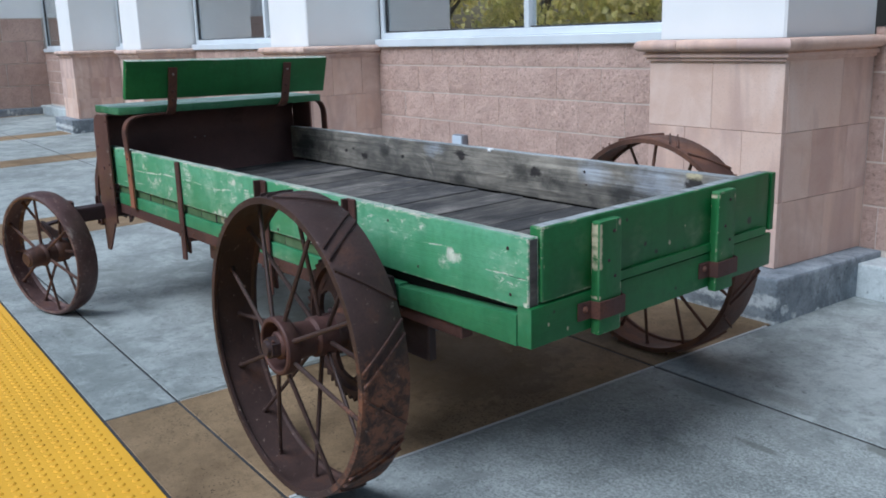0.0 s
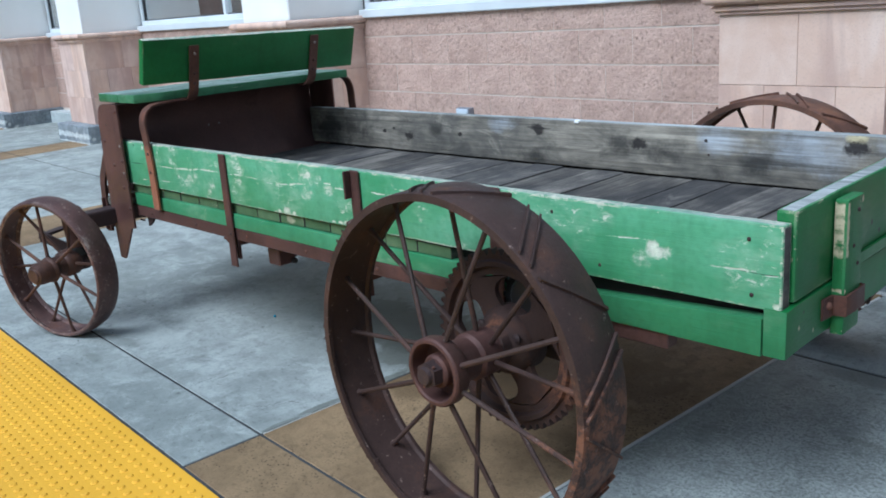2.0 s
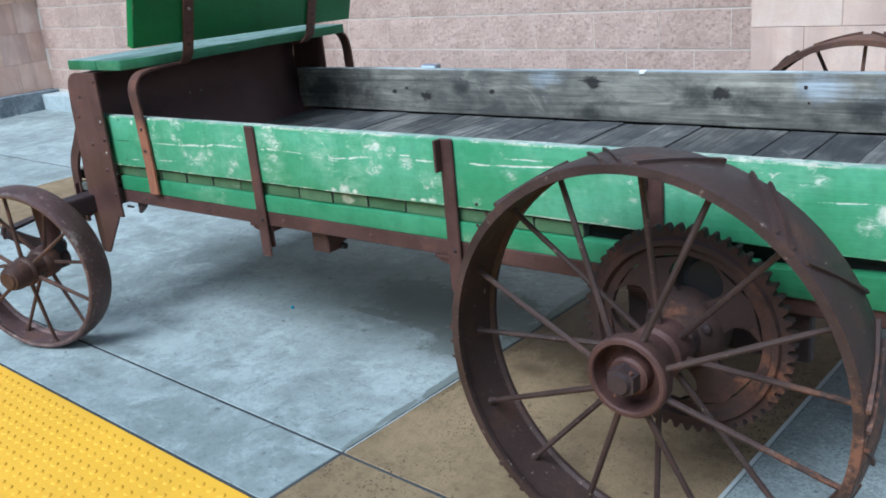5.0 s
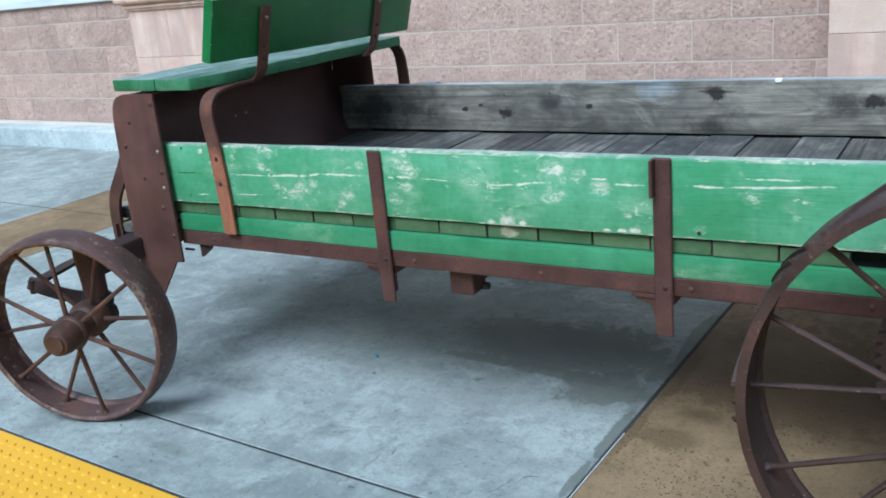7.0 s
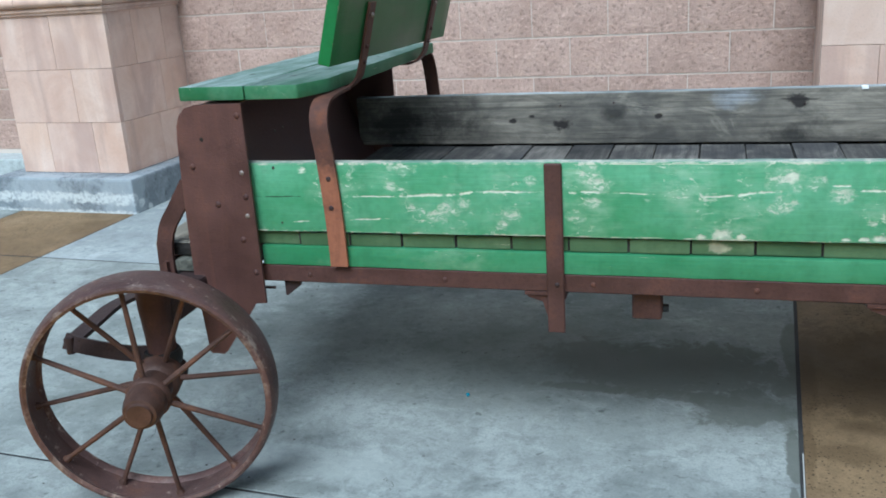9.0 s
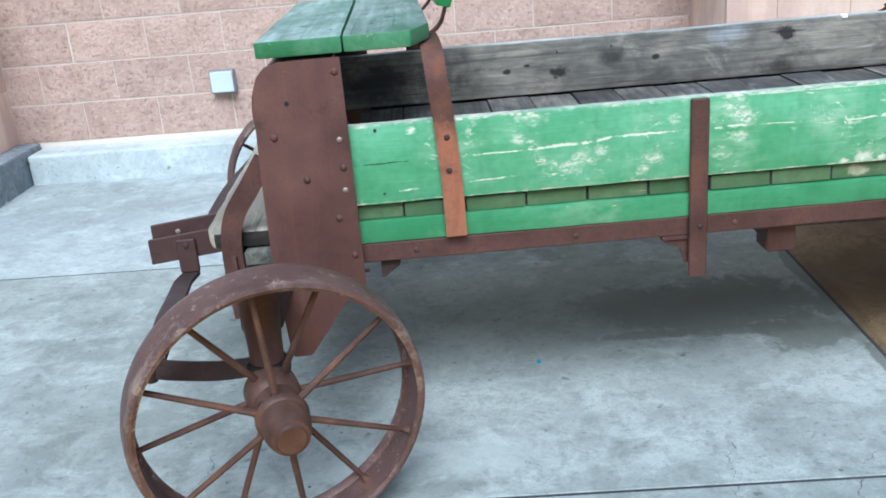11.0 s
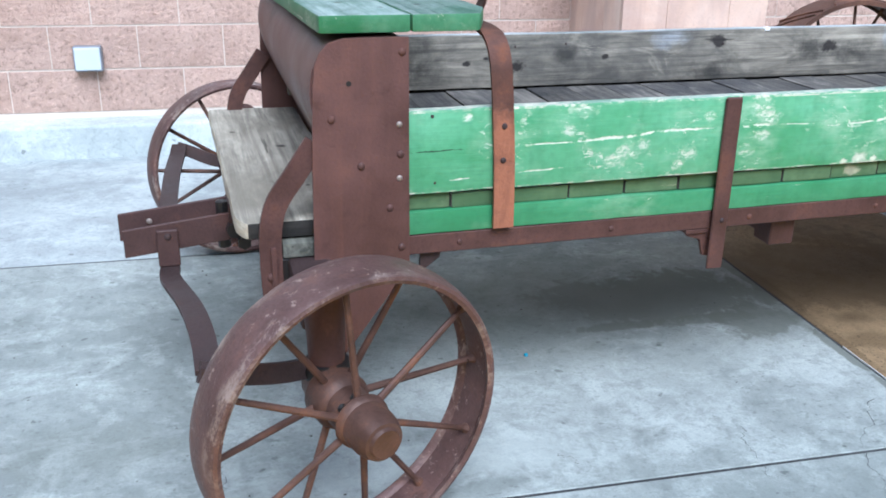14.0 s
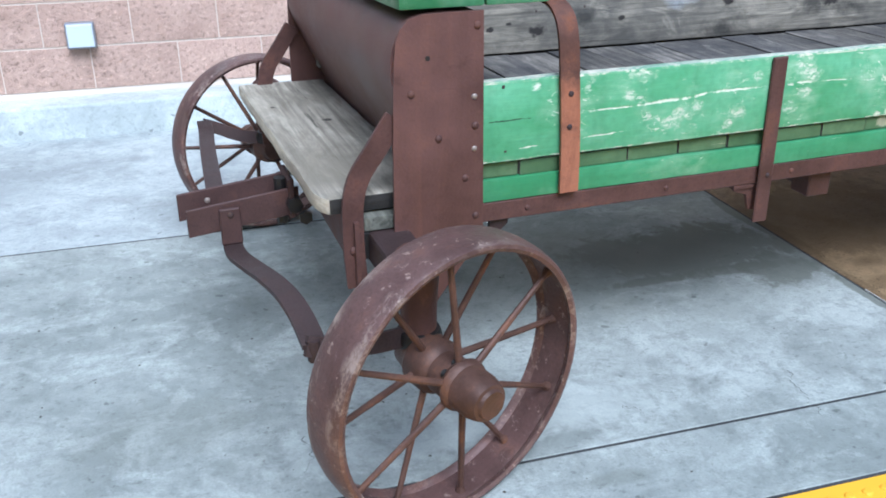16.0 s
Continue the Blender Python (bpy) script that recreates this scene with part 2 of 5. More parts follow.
def rusty(name, base, orange, amount, rough=0.62, metal=0.25, scale=9.0, pale=0.0, scaly=(), rims=0.0, runs=0.0, even=False):
    """Rusted iron: brown oxide with darker and warmer patches, flakes, pits and rubbed edges; scaly zones at (x, z, size)."""
    m, nt, p = nodes_of(name)
    shift, rnd = object_shift(nt)
    v = coords(nt, shift=shift)
    broad, pits = noise_of(nt, v, scale, 6, 0.65), noise_of(nt, v, 140, 4, 0.6)
    blot = noise_of(nt, v, scale * 2.7, 7, 0.72, 0.5)
    c = mix(nt, ramp(nt, broad, [(0.30, 0), (0.70, 1)]), tuple(k * 0.62 for k in base), tuple(k * 1.3 for k in base))
    c = mix(nt, ramp(nt, broad, [(0.60 - amount, 0), (0.80 - amount, 1)]), c, orange)
    c = mix(nt, ramp(nt, blot, [(0.58, 0), (0.72, 0.75)]), c, tuple(k * 0.5 for k in base))
    c = mix(nt, ramp(nt, blot, [(0.26, 0.7), (0.40, 0)]), c, tuple(0.5 * (j + k) * 1.25 for j, k in zip(base, orange)))
    c = mix(nt, ramp(nt, pits, [(0.3, 0.12 if runs else 0.4), (0.5, 0)]), c, tuple(k * 0.45 for k in base))
    hgt = maths(nt, "ADD", pits, maths(nt, "MULTIPLY", broad, 0.6))
    if scaly:
        flake = noise_of(nt, v, 26, 7, 0.75, 0.4)
        zone = spots_of(nt, scaly, v, 1.0, (0.5, 1.25), 6)
        c = mix(nt, maths(nt, "MULTIPLY", zone, ramp(nt, flake, [(0.25, 0.45), (0.52, 0.95)] if even else [(0.44, 0), (0.56, 0.9)])), c, tuple(1.9 * k for k in orange))
        c = mix(nt, maths(nt, "MULTIPLY", zone, ramp(nt, flake, [(0.28, 0.5), (0.36, 0)] if even else [(0.34, 0.5), (0.43, 0)])), c, tuple(k * 0.6 for k in base))
        hgt = maths(nt, "ADD", hgt, maths(nt, "MULTIPLY", maths(nt, "MULTIPLY", zone, flake), 3.0))
    if pale:
        rub = noise_of(nt, v, 48, 8, 0.75)
        c = mix(nt, ramp(nt, rub, [(0.66 - pale, 0), (0.74 - pale, 0.8)]), c, (0.36, 0.27, 0.23))
    if runs:
        # rust washed down the sheet
        wash = noise_of(nt, coords(nt, (11, 11, 0.9), shift=shift), 1.0, 6, 0.6, 0.4)
        c = mix(nt, ramp(nt, wash, [(0.48, 0), (0.66, runs)]), c, tuple(1.15 * k for k in orange))
        c = mix(nt, ramp(nt, wash, [(0.30, runs), (0.44, 0)]), c, tuple(0.62 * k for k in base))
    if rims:
        # bright scuffs along both shoulders of a tread whose half width is rims
        sep = nt.nodes.new("ShaderNodeSeparateXYZ")
        nt.links.new(nt.nodes.new("ShaderNodeTexCoord").outputs["Object"], sep.inputs[0])
        d = maths(nt, "ABSOLUTE", maths(nt, "SUBTRACT", maths(nt, "ABSOLUTE", sep.outputs[1]), rims - 0.010))
        band = ramp(nt, maths(nt, "MULTIPLY", d, 30.0), [(0.10, 1), (0.75, 0)])
        scuff = noise_of(nt, coords(nt, (14, 30, 14), shift=shift), 1.0, 8, 0.78, 0.3)
        big = ramp(nt, noise_of(nt, v, 5.0, 3, 0.5), [(0.42, 0.15), (0.60, 1)])
        c = mix(nt, maths(nt, "MULTIPLY", maths(nt, "MULTIPLY", band, big), ramp(nt, scuff, [(0.50, 0), (0.60, 0.9)])), c, (0.40, 0.32, 0.27))
        c = mix(nt, maths(nt, "MULTIPLY", big, ramp(nt, scuff, [(0.62, 0), (0.68, 0.55)])), c, (0.34, 0.26, 0.24))
    put(nt, c, p.inputs["Base Color"])
    p.inputs["Metallic"].default_value = metal
    put(nt, ramp(nt, broad, [(0.3, rough - 0.14), (0.7, rough + 0.15)]), p.inputs["Roughness"])
    p.inputs["Specular IOR Level"].default_value = 0.4
    bump(nt, p, hgt, 0.4, 0.003)
    return m


def concrete(name, light, dark, spot, spots=0.0, stains_and_shade=(), contrast=1.0, grainy=(), peel=()):
    """Worn concrete: broad clouds, pale wisps, sparse dark specks; stained and shade-toned patches (u, v, ru, rv,
    depth), pale where the depth is negative.
    """
    m, nt, p = nodes_of(name)
    v = coords(nt)
    broad, mid, fine = noise_of(nt, v, 0.9, 6, 0.6, 0.5), noise_of(nt, v, 3.6, 8, 0.64, 0.6), noise_of(nt, v, 150, 4, 0.6)
    wisp = noise_of(nt, coords(nt, (1.0, 1.5, 1)), 4.0, 9, 0.74, 0.5)
    wisp2 = noise_of(nt, coords(nt, (1.4, 1.0, 1)), 11.0, 8, 0.72, 0.4)
    grit = noise_of(nt, v, 34, 6, 0.75)
    c = mix(nt, ramp(nt, broad, [(0.38, 0), (0.60, 1)]), tuple(k * 0.82 for k in dark), light)
    c = mix(nt, ramp(nt, mid, [(0.44, 0.0), (0.66, 0.62 * contrast)]), c, tuple(k * 0.55 for k in dark))
    c = mix(nt, ramp(nt, wisp, [(0.50, 0.0), (0.68, 0.75 * contrast)]), c, tuple(min(1, k * 1.20) for k in light))
    c = mix(nt, ramp(nt, wisp2, [(0.50, 0.0), (0.68, 0.65 * contrast)]), c, tuple(k * 0.62 for k in dark))
    c = mix(nt, ramp(nt, wisp2, [(0.26, 0.4 * contrast), (0.42, 0.0)]), c, tuple(min(1, k * 1.2) for k in light))
    mott = noise_of(nt, v, 8.0, 9, 0.78, 0.2)
    c = mix(nt, ramp(nt, mott, [(0.53, 0.0), (0.58, 0.30 * contrast), (0.70, 0.55 * contrast)]), c, tuple(k * 0.6 for k in dark))
    c = mix(nt, ramp(nt, mott, [(0.30, 0.45 * contrast), (0.40, 0.25 * contrast), (0.44, 0.0)]), c, tuple(min(1, k * 1.25) for k in light))
    c = mix(nt, ramp(nt, grit, [(0.52, 0), (0.70, 0.55)]), c, tuple(k * 0.5 for k in dark))
    c = mix(nt, ramp(nt, fine, [(0.36, 0.28), (0.52, 0)]), c, tuple(k * 0.55 for k in dark))
    chip = maths(nt, "MULTIPLY", ramp(nt, noise_of(nt, coords(nt, (1.0, 1.6, 1)), 30, 5, 0.7), [(0.575, 0), (0.63, 0.62 * contrast)]), ramp(nt, mid, [(0.40, 0.35), (0.58, 1)]))
    c = mix(nt, chip, c, tuple(k * 0.42 for k in dark))
    fleck = noise_of(nt, v, 23, 2, 0.5)
    c = mix(nt, ramp(nt, fleck, [(0.70, 0), (0.73, 0.55)]), c, tuple(k * 0.2 for k in dark))
    sep = nt.nodes.new("ShaderNodeSeparateXYZ")
    nt.links.new(nt.nodes.new("ShaderNodeTexCoord").outputs["Object"], sep.inputs[0])

    def near(su, sv, ru, rv, wob, stops):
        du = maths(nt, "DIVIDE", maths(nt, "SUBTRACT", sep.outputs[0], su), ru)
        dv = maths(nt, "DIVIDE", maths(nt, "SUBTRACT", sep.outputs[1], sv), rv)
        d = maths(nt, "SQRT", maths(nt, "ADD", maths(nt, "MULTIPLY", du, du), maths(nt, "MULTIPLY", dv, dv)))
        return ramp(nt, maths(nt, "ADD", d, wob), stops)
    wob = maths(nt, "ADD", maths(nt, "MULTIPLY", maths(nt, "SUBTRACT", mid, 0.5), 1.5), maths(nt, "MULTIPLY", maths(nt, "SUBTRACT", wisp2, 0.5), 1.7))
    if spots:
        vor = node(nt, "ShaderNodeTexVoronoi", Scale=85.0)
        nt.links.new(v, vor.inputs["Vector"])
        clump = ramp(nt, noise_of(nt, v, 3.2, 5, 0.65), [(0.46, 0.10), (0.58, 1)])
        dots = ramp(nt, maths(nt, "ADD", vor.outputs["Distance"], maths(nt, "MULTIPLY", grit, 0.5)), [(0.42, spots), (0.56, 0)])
        c = mix(nt, maths(nt, "MULTIPLY", dots, clump), c, spot)
    for su, sv, ru, rv in grainy:
        zone = near(su, sv, ru, rv, wob, [(0.6, 1), (1.15, 0)])
        salt = noise_of(nt, v, 95, 6, 0.85)
        c = mix(nt, maths(nt, "MULTIPLY", zone, ramp(nt, salt, [(0.42, 0.8), (0.49, 0)])), c, tuple(k * 0.42 for k in dark))
        c = mix(nt, maths(nt, "MULTIPLY", zone, ramp(nt, salt, [(0.52, 0), (0.60, 0.75)])), c, tuple(k * 1.1 for k in light))
    for su, sv, ru, rv, deep in stains_and_shade:
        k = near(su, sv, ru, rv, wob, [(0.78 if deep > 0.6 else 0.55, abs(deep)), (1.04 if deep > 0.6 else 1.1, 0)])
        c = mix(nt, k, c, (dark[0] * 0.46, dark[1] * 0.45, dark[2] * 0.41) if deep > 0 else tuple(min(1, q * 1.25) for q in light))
    if peel:
        # flaking pale wash at (y, z, size)
        c = mix(nt, maths(nt, "MULTIPLY", spots_of(nt, peel, v, 1.0, (0.45, 0.8), 16, 1, 2), ramp(nt, grit, [(0.40, 0.25), (0.52, 0.95)])), c, (0.62, 0.66, 0.66))
    put(nt, c, p.inputs["Base Color"])
    put(nt, ramp(nt, mid, [(0.3, 0.62), (0.7, 0.9)]), p.inputs["Roughness"])
    p.inputs["Specular IOR Level"].default_value = 0.3
    bump(nt, p, maths(nt, "ADD", fine, maths(nt, "MULTIPLY", grit, 0.8)), 0.25, 0.003)
    return m


def stone(name, a, b, spread, rough_bump, fine_scale, pits=0.0):
    """Masonry whose tone differs from piece to piece."""
    m, nt, p = nodes_of(name)
    shift, rnd = object_shift(nt)
    v = coords(nt, shift=shift)
    broad, fine = noise_of(nt, v, 6, 5, 0.6), noise_of(nt, v, fine_scale, 7, 0.72)
    c = mix(nt, ramp(nt, broad, [(0.3, 0), (0.7, 1)]), a, b)
    c = mix(nt, ramp(nt, fine, [(0.37, 0.65), (0.46, 0)]), c, tuple(k * 0.48 for k in a))
    c = mix(nt, ramp(nt, fine, [(0.57, 0), (0.66, 0.5)]), c, tuple(min(1, k * 1.4) for k in b))
    tone = maths(nt, "ADD", 1 - spread, maths(nt, "MULTIPLY", rnd, 2 * spread))
    cc = nt.nodes.new("ShaderNodeCombineColor")
    for n in range(3):
        nt.links.new(tone, cc.inputs[n])
    c = mix(nt, 1.0, c, cc.outputs[0], "MULTIPLY")
    put(nt, c, p.inputs["Base Color"])
    p.inputs["Roughness"].default_value = 0.88
    p.inputs["Specular IOR Level"].default_value = 0.2
    bump(nt, p, maths(nt, "ADD", fine, maths(nt, "MULTIPLY", broad, 0.6)), rough_bump, 0.012)
    return m


def cast_stone(name):
    """Smooth pink cast stone: clouds, faint runs of water, a tone of its own for each piece."""
    m, nt, p = nodes_of(name)
    shift, rnd = object_shift(nt)
    v = coords(nt, shift=shift)
    cloud, fine = noise_of(nt, v, 5.0, 6, 0.6, 0.6), noise_of(nt, v, 130, 4, 0.6)
    run = noise_of(nt, coords(nt, (5.5, 5.5, 0.9), shift=shift), 1.0, 4, 0.5, 0.5)
    tint = ramp(nt, rnd, [(0.0, (0.54, 0.365, 0.29)), (0.35, (0.75, 0.55, 0.44)), (0.65, (0.64, 0.43, 0.33)), (1.0, (0.59, 0.435, 0.385))])
    c = mix(nt, ramp(nt, cloud, [(0.38, 0.0), (0.66, 0.55)]), tint, (0.79, 0.63, 0.54))
    c = mix(nt, ramp(nt, run, [(0.50, 0.0), (0.60, 0.45), (0.72, 0.6)]), c, (0.43, 0.29, 0.25))
    c = mix(nt, ramp(nt, run, [(0.30, 0.45), (0.38, 0.0)]), c, (0.80, 0.66, 0.58))
    c = mix(nt, ramp(nt, fine, [(0.34, 0.25), (0.48, 0)]), c, (0.42, 0.30, 0.26))
    put(nt, c, p.inputs["Base Color"])
    p.inputs["Roughness"].default_value = 0.8
    p.inputs["Specular IOR Level"].default_value = 0.25
    bump(nt, p, maths(nt, "ADD", fine, maths(nt, "MULTIPLY", cloud, 0.8)), 0.12, 0.004)
    return m


def plain(name, colour, rough=0.6, metal=0.0, grain=40.0, depth=0.1, vary=0.15):
    m, nt, p = nodes_of(name)
    v = coords(nt)
    n = noise_of(nt, v, grain, 4)
    b = noise_of(nt, v, 2.0, 4)
    c = mix(nt, ramp(nt, b, [(0.3, 0), (0.7, 1)]), tuple(k * (1 - vary) for k in colour), colour)
    put(nt, c, p.inputs["Base Color"])
    p.inputs["Roughness"].default_value, p.inputs["Metallic"].default_value = rough, metal
    bump(nt, p, n, depth, 0.003)
    return m


BARE_SIDE = [(1.152, 0.631, 0.016), (1.104, 0.624, 0.008), (1.191, 0.626, 0.008), (1.41, 0.622, 0.008), (1.443, 0.624, 0.008), (1.476, 0.627, 0.010), (2.596, 0.704, 0.021), (2.588, 0.717, 0.013), (2.881, 0.628, 0.009), (1.292, 0.764, 0.010), (0.65, 0.646, 0.005)]
FLECKED_SIDE = [(0.406, 0.784, 0.026), (0.129, 0.779, 0.009), (0.368, 0.739, 0.020), (0.479, 0.664, 0.018), (0.514, 0.683, 0.024), (0.55, 0.698, 0.018), (0.65, 0.648, 0.014), (0.668, 0.668, 0.022), (0.854, 0.766, 0.026), (0.877, 0.748, 0.022), (0.823, 0.667, 0.018), (0.859, 0.704, 0.016),
                (1.285, 0.762, 0.032), (1.258, 0.689, 0.017), (1.28, 0.702, 0.021), (1.341, 0.751, 0.020), (1.393, 0.726, 0.022), (0.712, 0.752, 0.015), (2.556, 0.685, 0.024), (2.462, 0.765, 0.014), (1.728, 0.72, 0.024), (1.62, 0.641, 0.012)]
SPLITS_SIDE = [(0.257, 0.712, 0.385, 0.713, 0.0022), (0.378, 0.713, 0.54, 0.720, 0.0042), (0.536, 0.720, 0.582, 0.726, 0.0034), (0.577, 0.726, 0.725, 0.727, 0.0036), (0.093, 0.644, 0.149, 0.647, 0.0022), (0.239, 0.651, 0.358, 0.655, 0.0020), (0.827, 0.728, 0.902, 0.727, 0.0030), (0.915, 0.726, 1.003, 0.723, 0.0015),
               (1.097, 0.718, 1.198, 0.723, 0.0024), (1.174, 0.722, 1.225, 0.728, 0.0036), (1.215, 0.728, 1.273, 0.731, 0.0030), (1.369, 0.745, 1.414, 0.744, 0.0024), (1.42, 0.734, 1.50, 0.734, 0.0030), (1.603, 0.738, 1.690, 0.737, 0.0026), (1.683, 0.738, 1.884, 0.748, 0.0028), (1.716, 0.758, 1.842, 0.759, 0.0020),
               (2.46, 0.722, 2.571, 0.728, 0.0018), (2.732, 0.693, 2.835, 0.696, 0.0026), (2.845, 0.691, 2.884, 0.692, 0.0022)]
GREEN_SIDE = worn_paint("faded_green_paint", (0.070, 0.280, 0.125), (0.145, 0.395, 0.23), (0.68, 0.74, 0.60), 0.652, 0.5, 0, BARE_SIDE, 0, (), FLECKED_SIDE, SPLITS_SIDE, [(-0.02, 0.709, 0.135, 0.710, 0.0016), (2.79, 0.692, 2.89, 0.693, 0.0013)], False)
GREEN_DARK = worn_paint("dark_green_paint", (0.014, 0.13, 0.030), (0.026, 0.185, 0.050), (0.50, 0.47, 0.31), 0.80, 0.42, 1)
GREEN_TAIL = worn_paint("tail_green_paint", (0.012, 0.112, 0.026), (0.022, 0.160, 0.045), (0.50, 0.47, 0.31), 0.735, 0.42, 1,
                        [(0.55, 0.70, 0.008), (0.62, 0.735, 0.004), (0.44, 0.655, 0.004), (0.93, 0.66, 0.007), (0.06, 0.57, 0.006), (0.045, 0.72, 0.008), (0.13, 0.545, 0.005)], 1,
                        [(0.442, 0.712, 0.007), (0.491, 0.682, 0.010), (0.95, 0.70, 0.012), (0.36, 0.79, 0.005), (0.62, 0.67, 0.005), (0.08, 0.60, 0.006), (0.58, 0.56, 0.006)])
GREEN_BATTEN = worn_paint("rubbed_dark_green_paint", (0.016, 0.115, 0.03), (0.03, 0.16, 0.05), (0.56, 0.50, 0.34), 0.69, 0.45, 2,
                          [(0.221, 0.795 - 0.011 * k, 0.011 + 0.003 * math.sin(k * 2.3)) for k in range(10)] + [(0.740, 0.805, 0.008), (0.741, 0.775, 0.004), (0.740, 0.70, 0.004)] + [(0.22, 0.61, 0.006), (0.295, 0.80, 0.010), (0.82, 0.80, 0.008)], 1)
GREEN_DULL = worn_paint("dull_green_end_paint", (0.055, 0.115, 0.05), (0.105, 0.17, 0.08), (0.36, 0.36, 0.24), 0.70, 0.7, 0, [(1.145, 0.594, 0.016)])
GREEN_LOW = worn_paint("smooth_green_paint", (0.042, 0.205, 0.085), (0.085, 0.29, 0.145), (0.55, 0.60, 0.45), 0.71, 0.5, 0)
# copy of the smooth green, darkened to paint in the shade at the tail
GREEN_SILL_SHADED = worn_paint("shaded_green_sill_paint", (0.028, 0.15, 0.055), (0.05, 0.205, 0.085), (0.50, 0.50, 0.36), 0.70, 0.5, 0)
GREEN_EDGE = worn_paint("rubbed_green_edge_paint", (0.14, 0.30, 0.20), (0.30, 0.40, 0.34), (0.60, 0.60, 0.50), 0.55, 0.6, 0)
GREEN_SEAT = worn_paint("green_seat_paint", (0.03, 0.145, 0.055), (0.075, 0.225, 0.115), (0.5, 0.54, 0.42), 0.67, 0.55, 1)
SEAT_TOP = old_wood("bleached_seat_wood", (0.36, 0.43, 0.41), (0.15, 0.225, 0.195), (0.07, 0.17, 0.11), 1, (), 0.0, (), (), (), [(-0.03, 0.12, 0.009), (0.06, 0.16, 0.010), (-0.10, 0.24, 0.012), (0.10, 0.30, 0.014), (0.04, 0.42, 0.010), (-0.06, 0.55, 0.013), (0.13, 0.62, 0.010), (-0.12, 0.75, 0.010), (0.07, 0.85, 0.013)])
EDGE_SIDE = worn_paint("chipped_green_edge", (0.075, 0.29, 0.13), (0.16, 0.38, 0.23), (0.62, 0.64, 0.50), 0.57, 0.6, 0)
EDGE_DARK = worn_paint("chipped_dark_green_edge", (0.02, 0.145, 0.04), (0.05, 0.21, 0.075), (0.55, 0.52, 0.38), 0.62, 0.6, 1)
WOOD_FAR = old_wood("grey_weathered_board", (0.40, 0.365, 0.30), (0.122, 0.110, 0.092), (0.060, 0.059, 0.056), 0,
                    [(0.626, 0.705, 0.022), (1.383, 0.772, 0.026), (1.843, 0.742, 0.024), (2.60, 0.772, 0.026), (0.45, 0.72, 0.010), (0.95, 0.728, 0.011), (0.52, 0.735, 0.008)], 0.02,
                    [(1.36, 0.665, 0.045), (1.75, 0.74, 0.06), (1.95, 0.72, 0.06), (0.2, 0.72, 0.10), (0.0, 0.72, 0.12), (2.3, 0.70, 0.05), (0.8, 0.74, 0.03)],
                    [(2.45, 0.75, 0.09), (2.15, 0.77, 0.05), (1.2, 0.79, 0.04), (2.75, 0.78, 0.05)], [(2.60, 0.80, 0.02)])
WOOD_TOP = old_wood("bleached_board_edge", (0.50, 0.53, 0.54), (0.22, 0.235, 0.235), (0.12, 0.13, 0.12), 0)
WOOD_FLOOR = old_wood("grey_floor_board", (0.31, 0.285, 0.25), (0.082, 0.074, 0.066), (0.045, 0.045, 0.048), 1, (), 0.11)
# dark end wood; also the painted shade of slots and gaps in the box
WOOD_DARK_SHADE = old_wood("dark_wood_and_shade", (0.045, 0.04, 0.035), (0.02, 0.018, 0.016), (0.012, 0.012, 0.012), 0)
WOOD_DULL = old_wood("dull_damp_wood", (0.15, 0.15, 0.125), (0.055, 0.056, 0.047), (0.035, 0.04, 0.034), 1)
WOOD_BENCH = old_wood("bleached_bench_wood", (0.40, 0.365, 0.30), (0.115, 0.102, 0.083), (0.17, 0.152, 0.12), 1, (), 0.0, (), (), (), [(-0.20, 0.62, 0.016), (-0.18, 0.25, 0.008), (-0.32, 0.80, 0.009)])
WOOD_CREAM = old_wood("worn_cream_wood", (0.62, 0.56, 0.44), (0.30, 0.26, 0.20), (0.24, 0.21, 0.17), 1)
RUST = rusty("brown_rusted_iron", (0.092, 0.044, 0.037), (0.135, 0.056, 0.034), 0.05)
RUST_HUB = rusty("rusted_hub_iron", (0.095, 0.050, 0.038), (0.17, 0.074, 0.038), 0.06, 0.55, 0.25, 12.0)
RUST_WHEEL = rusty("wheel_rusted_iron", (0.056, 0.032, 0.027), (0.105, 0.046, 0.026), 0.03, 0.60, 0.15, 7.0, 0.05, [(0.42, -0.08, 0.20), (0.38, -0.20, 0.17), (0.30, -0.31, 0.08)])
RUST_FAR = rusty("orange_brown_wheel_iron", (0.115, 0.056, 0.040), (0.21, 0.095, 0.052), 0.08, 0.65, 0.15, 6.0)
RUST_FRONT = rusty("worn_front_wheel_iron", (0.112, 0.062, 0.056), (0.155, 0.074, 0.048), 0.04, 0.50, 0.25, 8.0, 0.075, (), 0.056)
RUST_DARK = rusty("dark_rusted_sheet", (0.046, 0.028, 0.027), (0.078, 0.038, 0.028), 0.03, 0.66, 0.15)
RUST_TONGUE = rusty("dark_red_rusted_iron", (0.066, 0.034, 0.031), (0.10, 0.044, 0.030), 0.04, 0.64, 0.18, 7.0)
RUST_SHEET = rusty("satin_rusted_sheet", (0.120, 0.059, 0.051), (0.17, 0.076, 0.052), 0.04, 0.50, 0.25, 3.2, 0.0, (), 0.0, 0.42)
RUST_PANEL = rusty("curved_rusted_sheet", (0.112, 0.056, 0.049), (0.15, 0.070, 0.051), 0.04, 0.46, 0.25, 2.4)
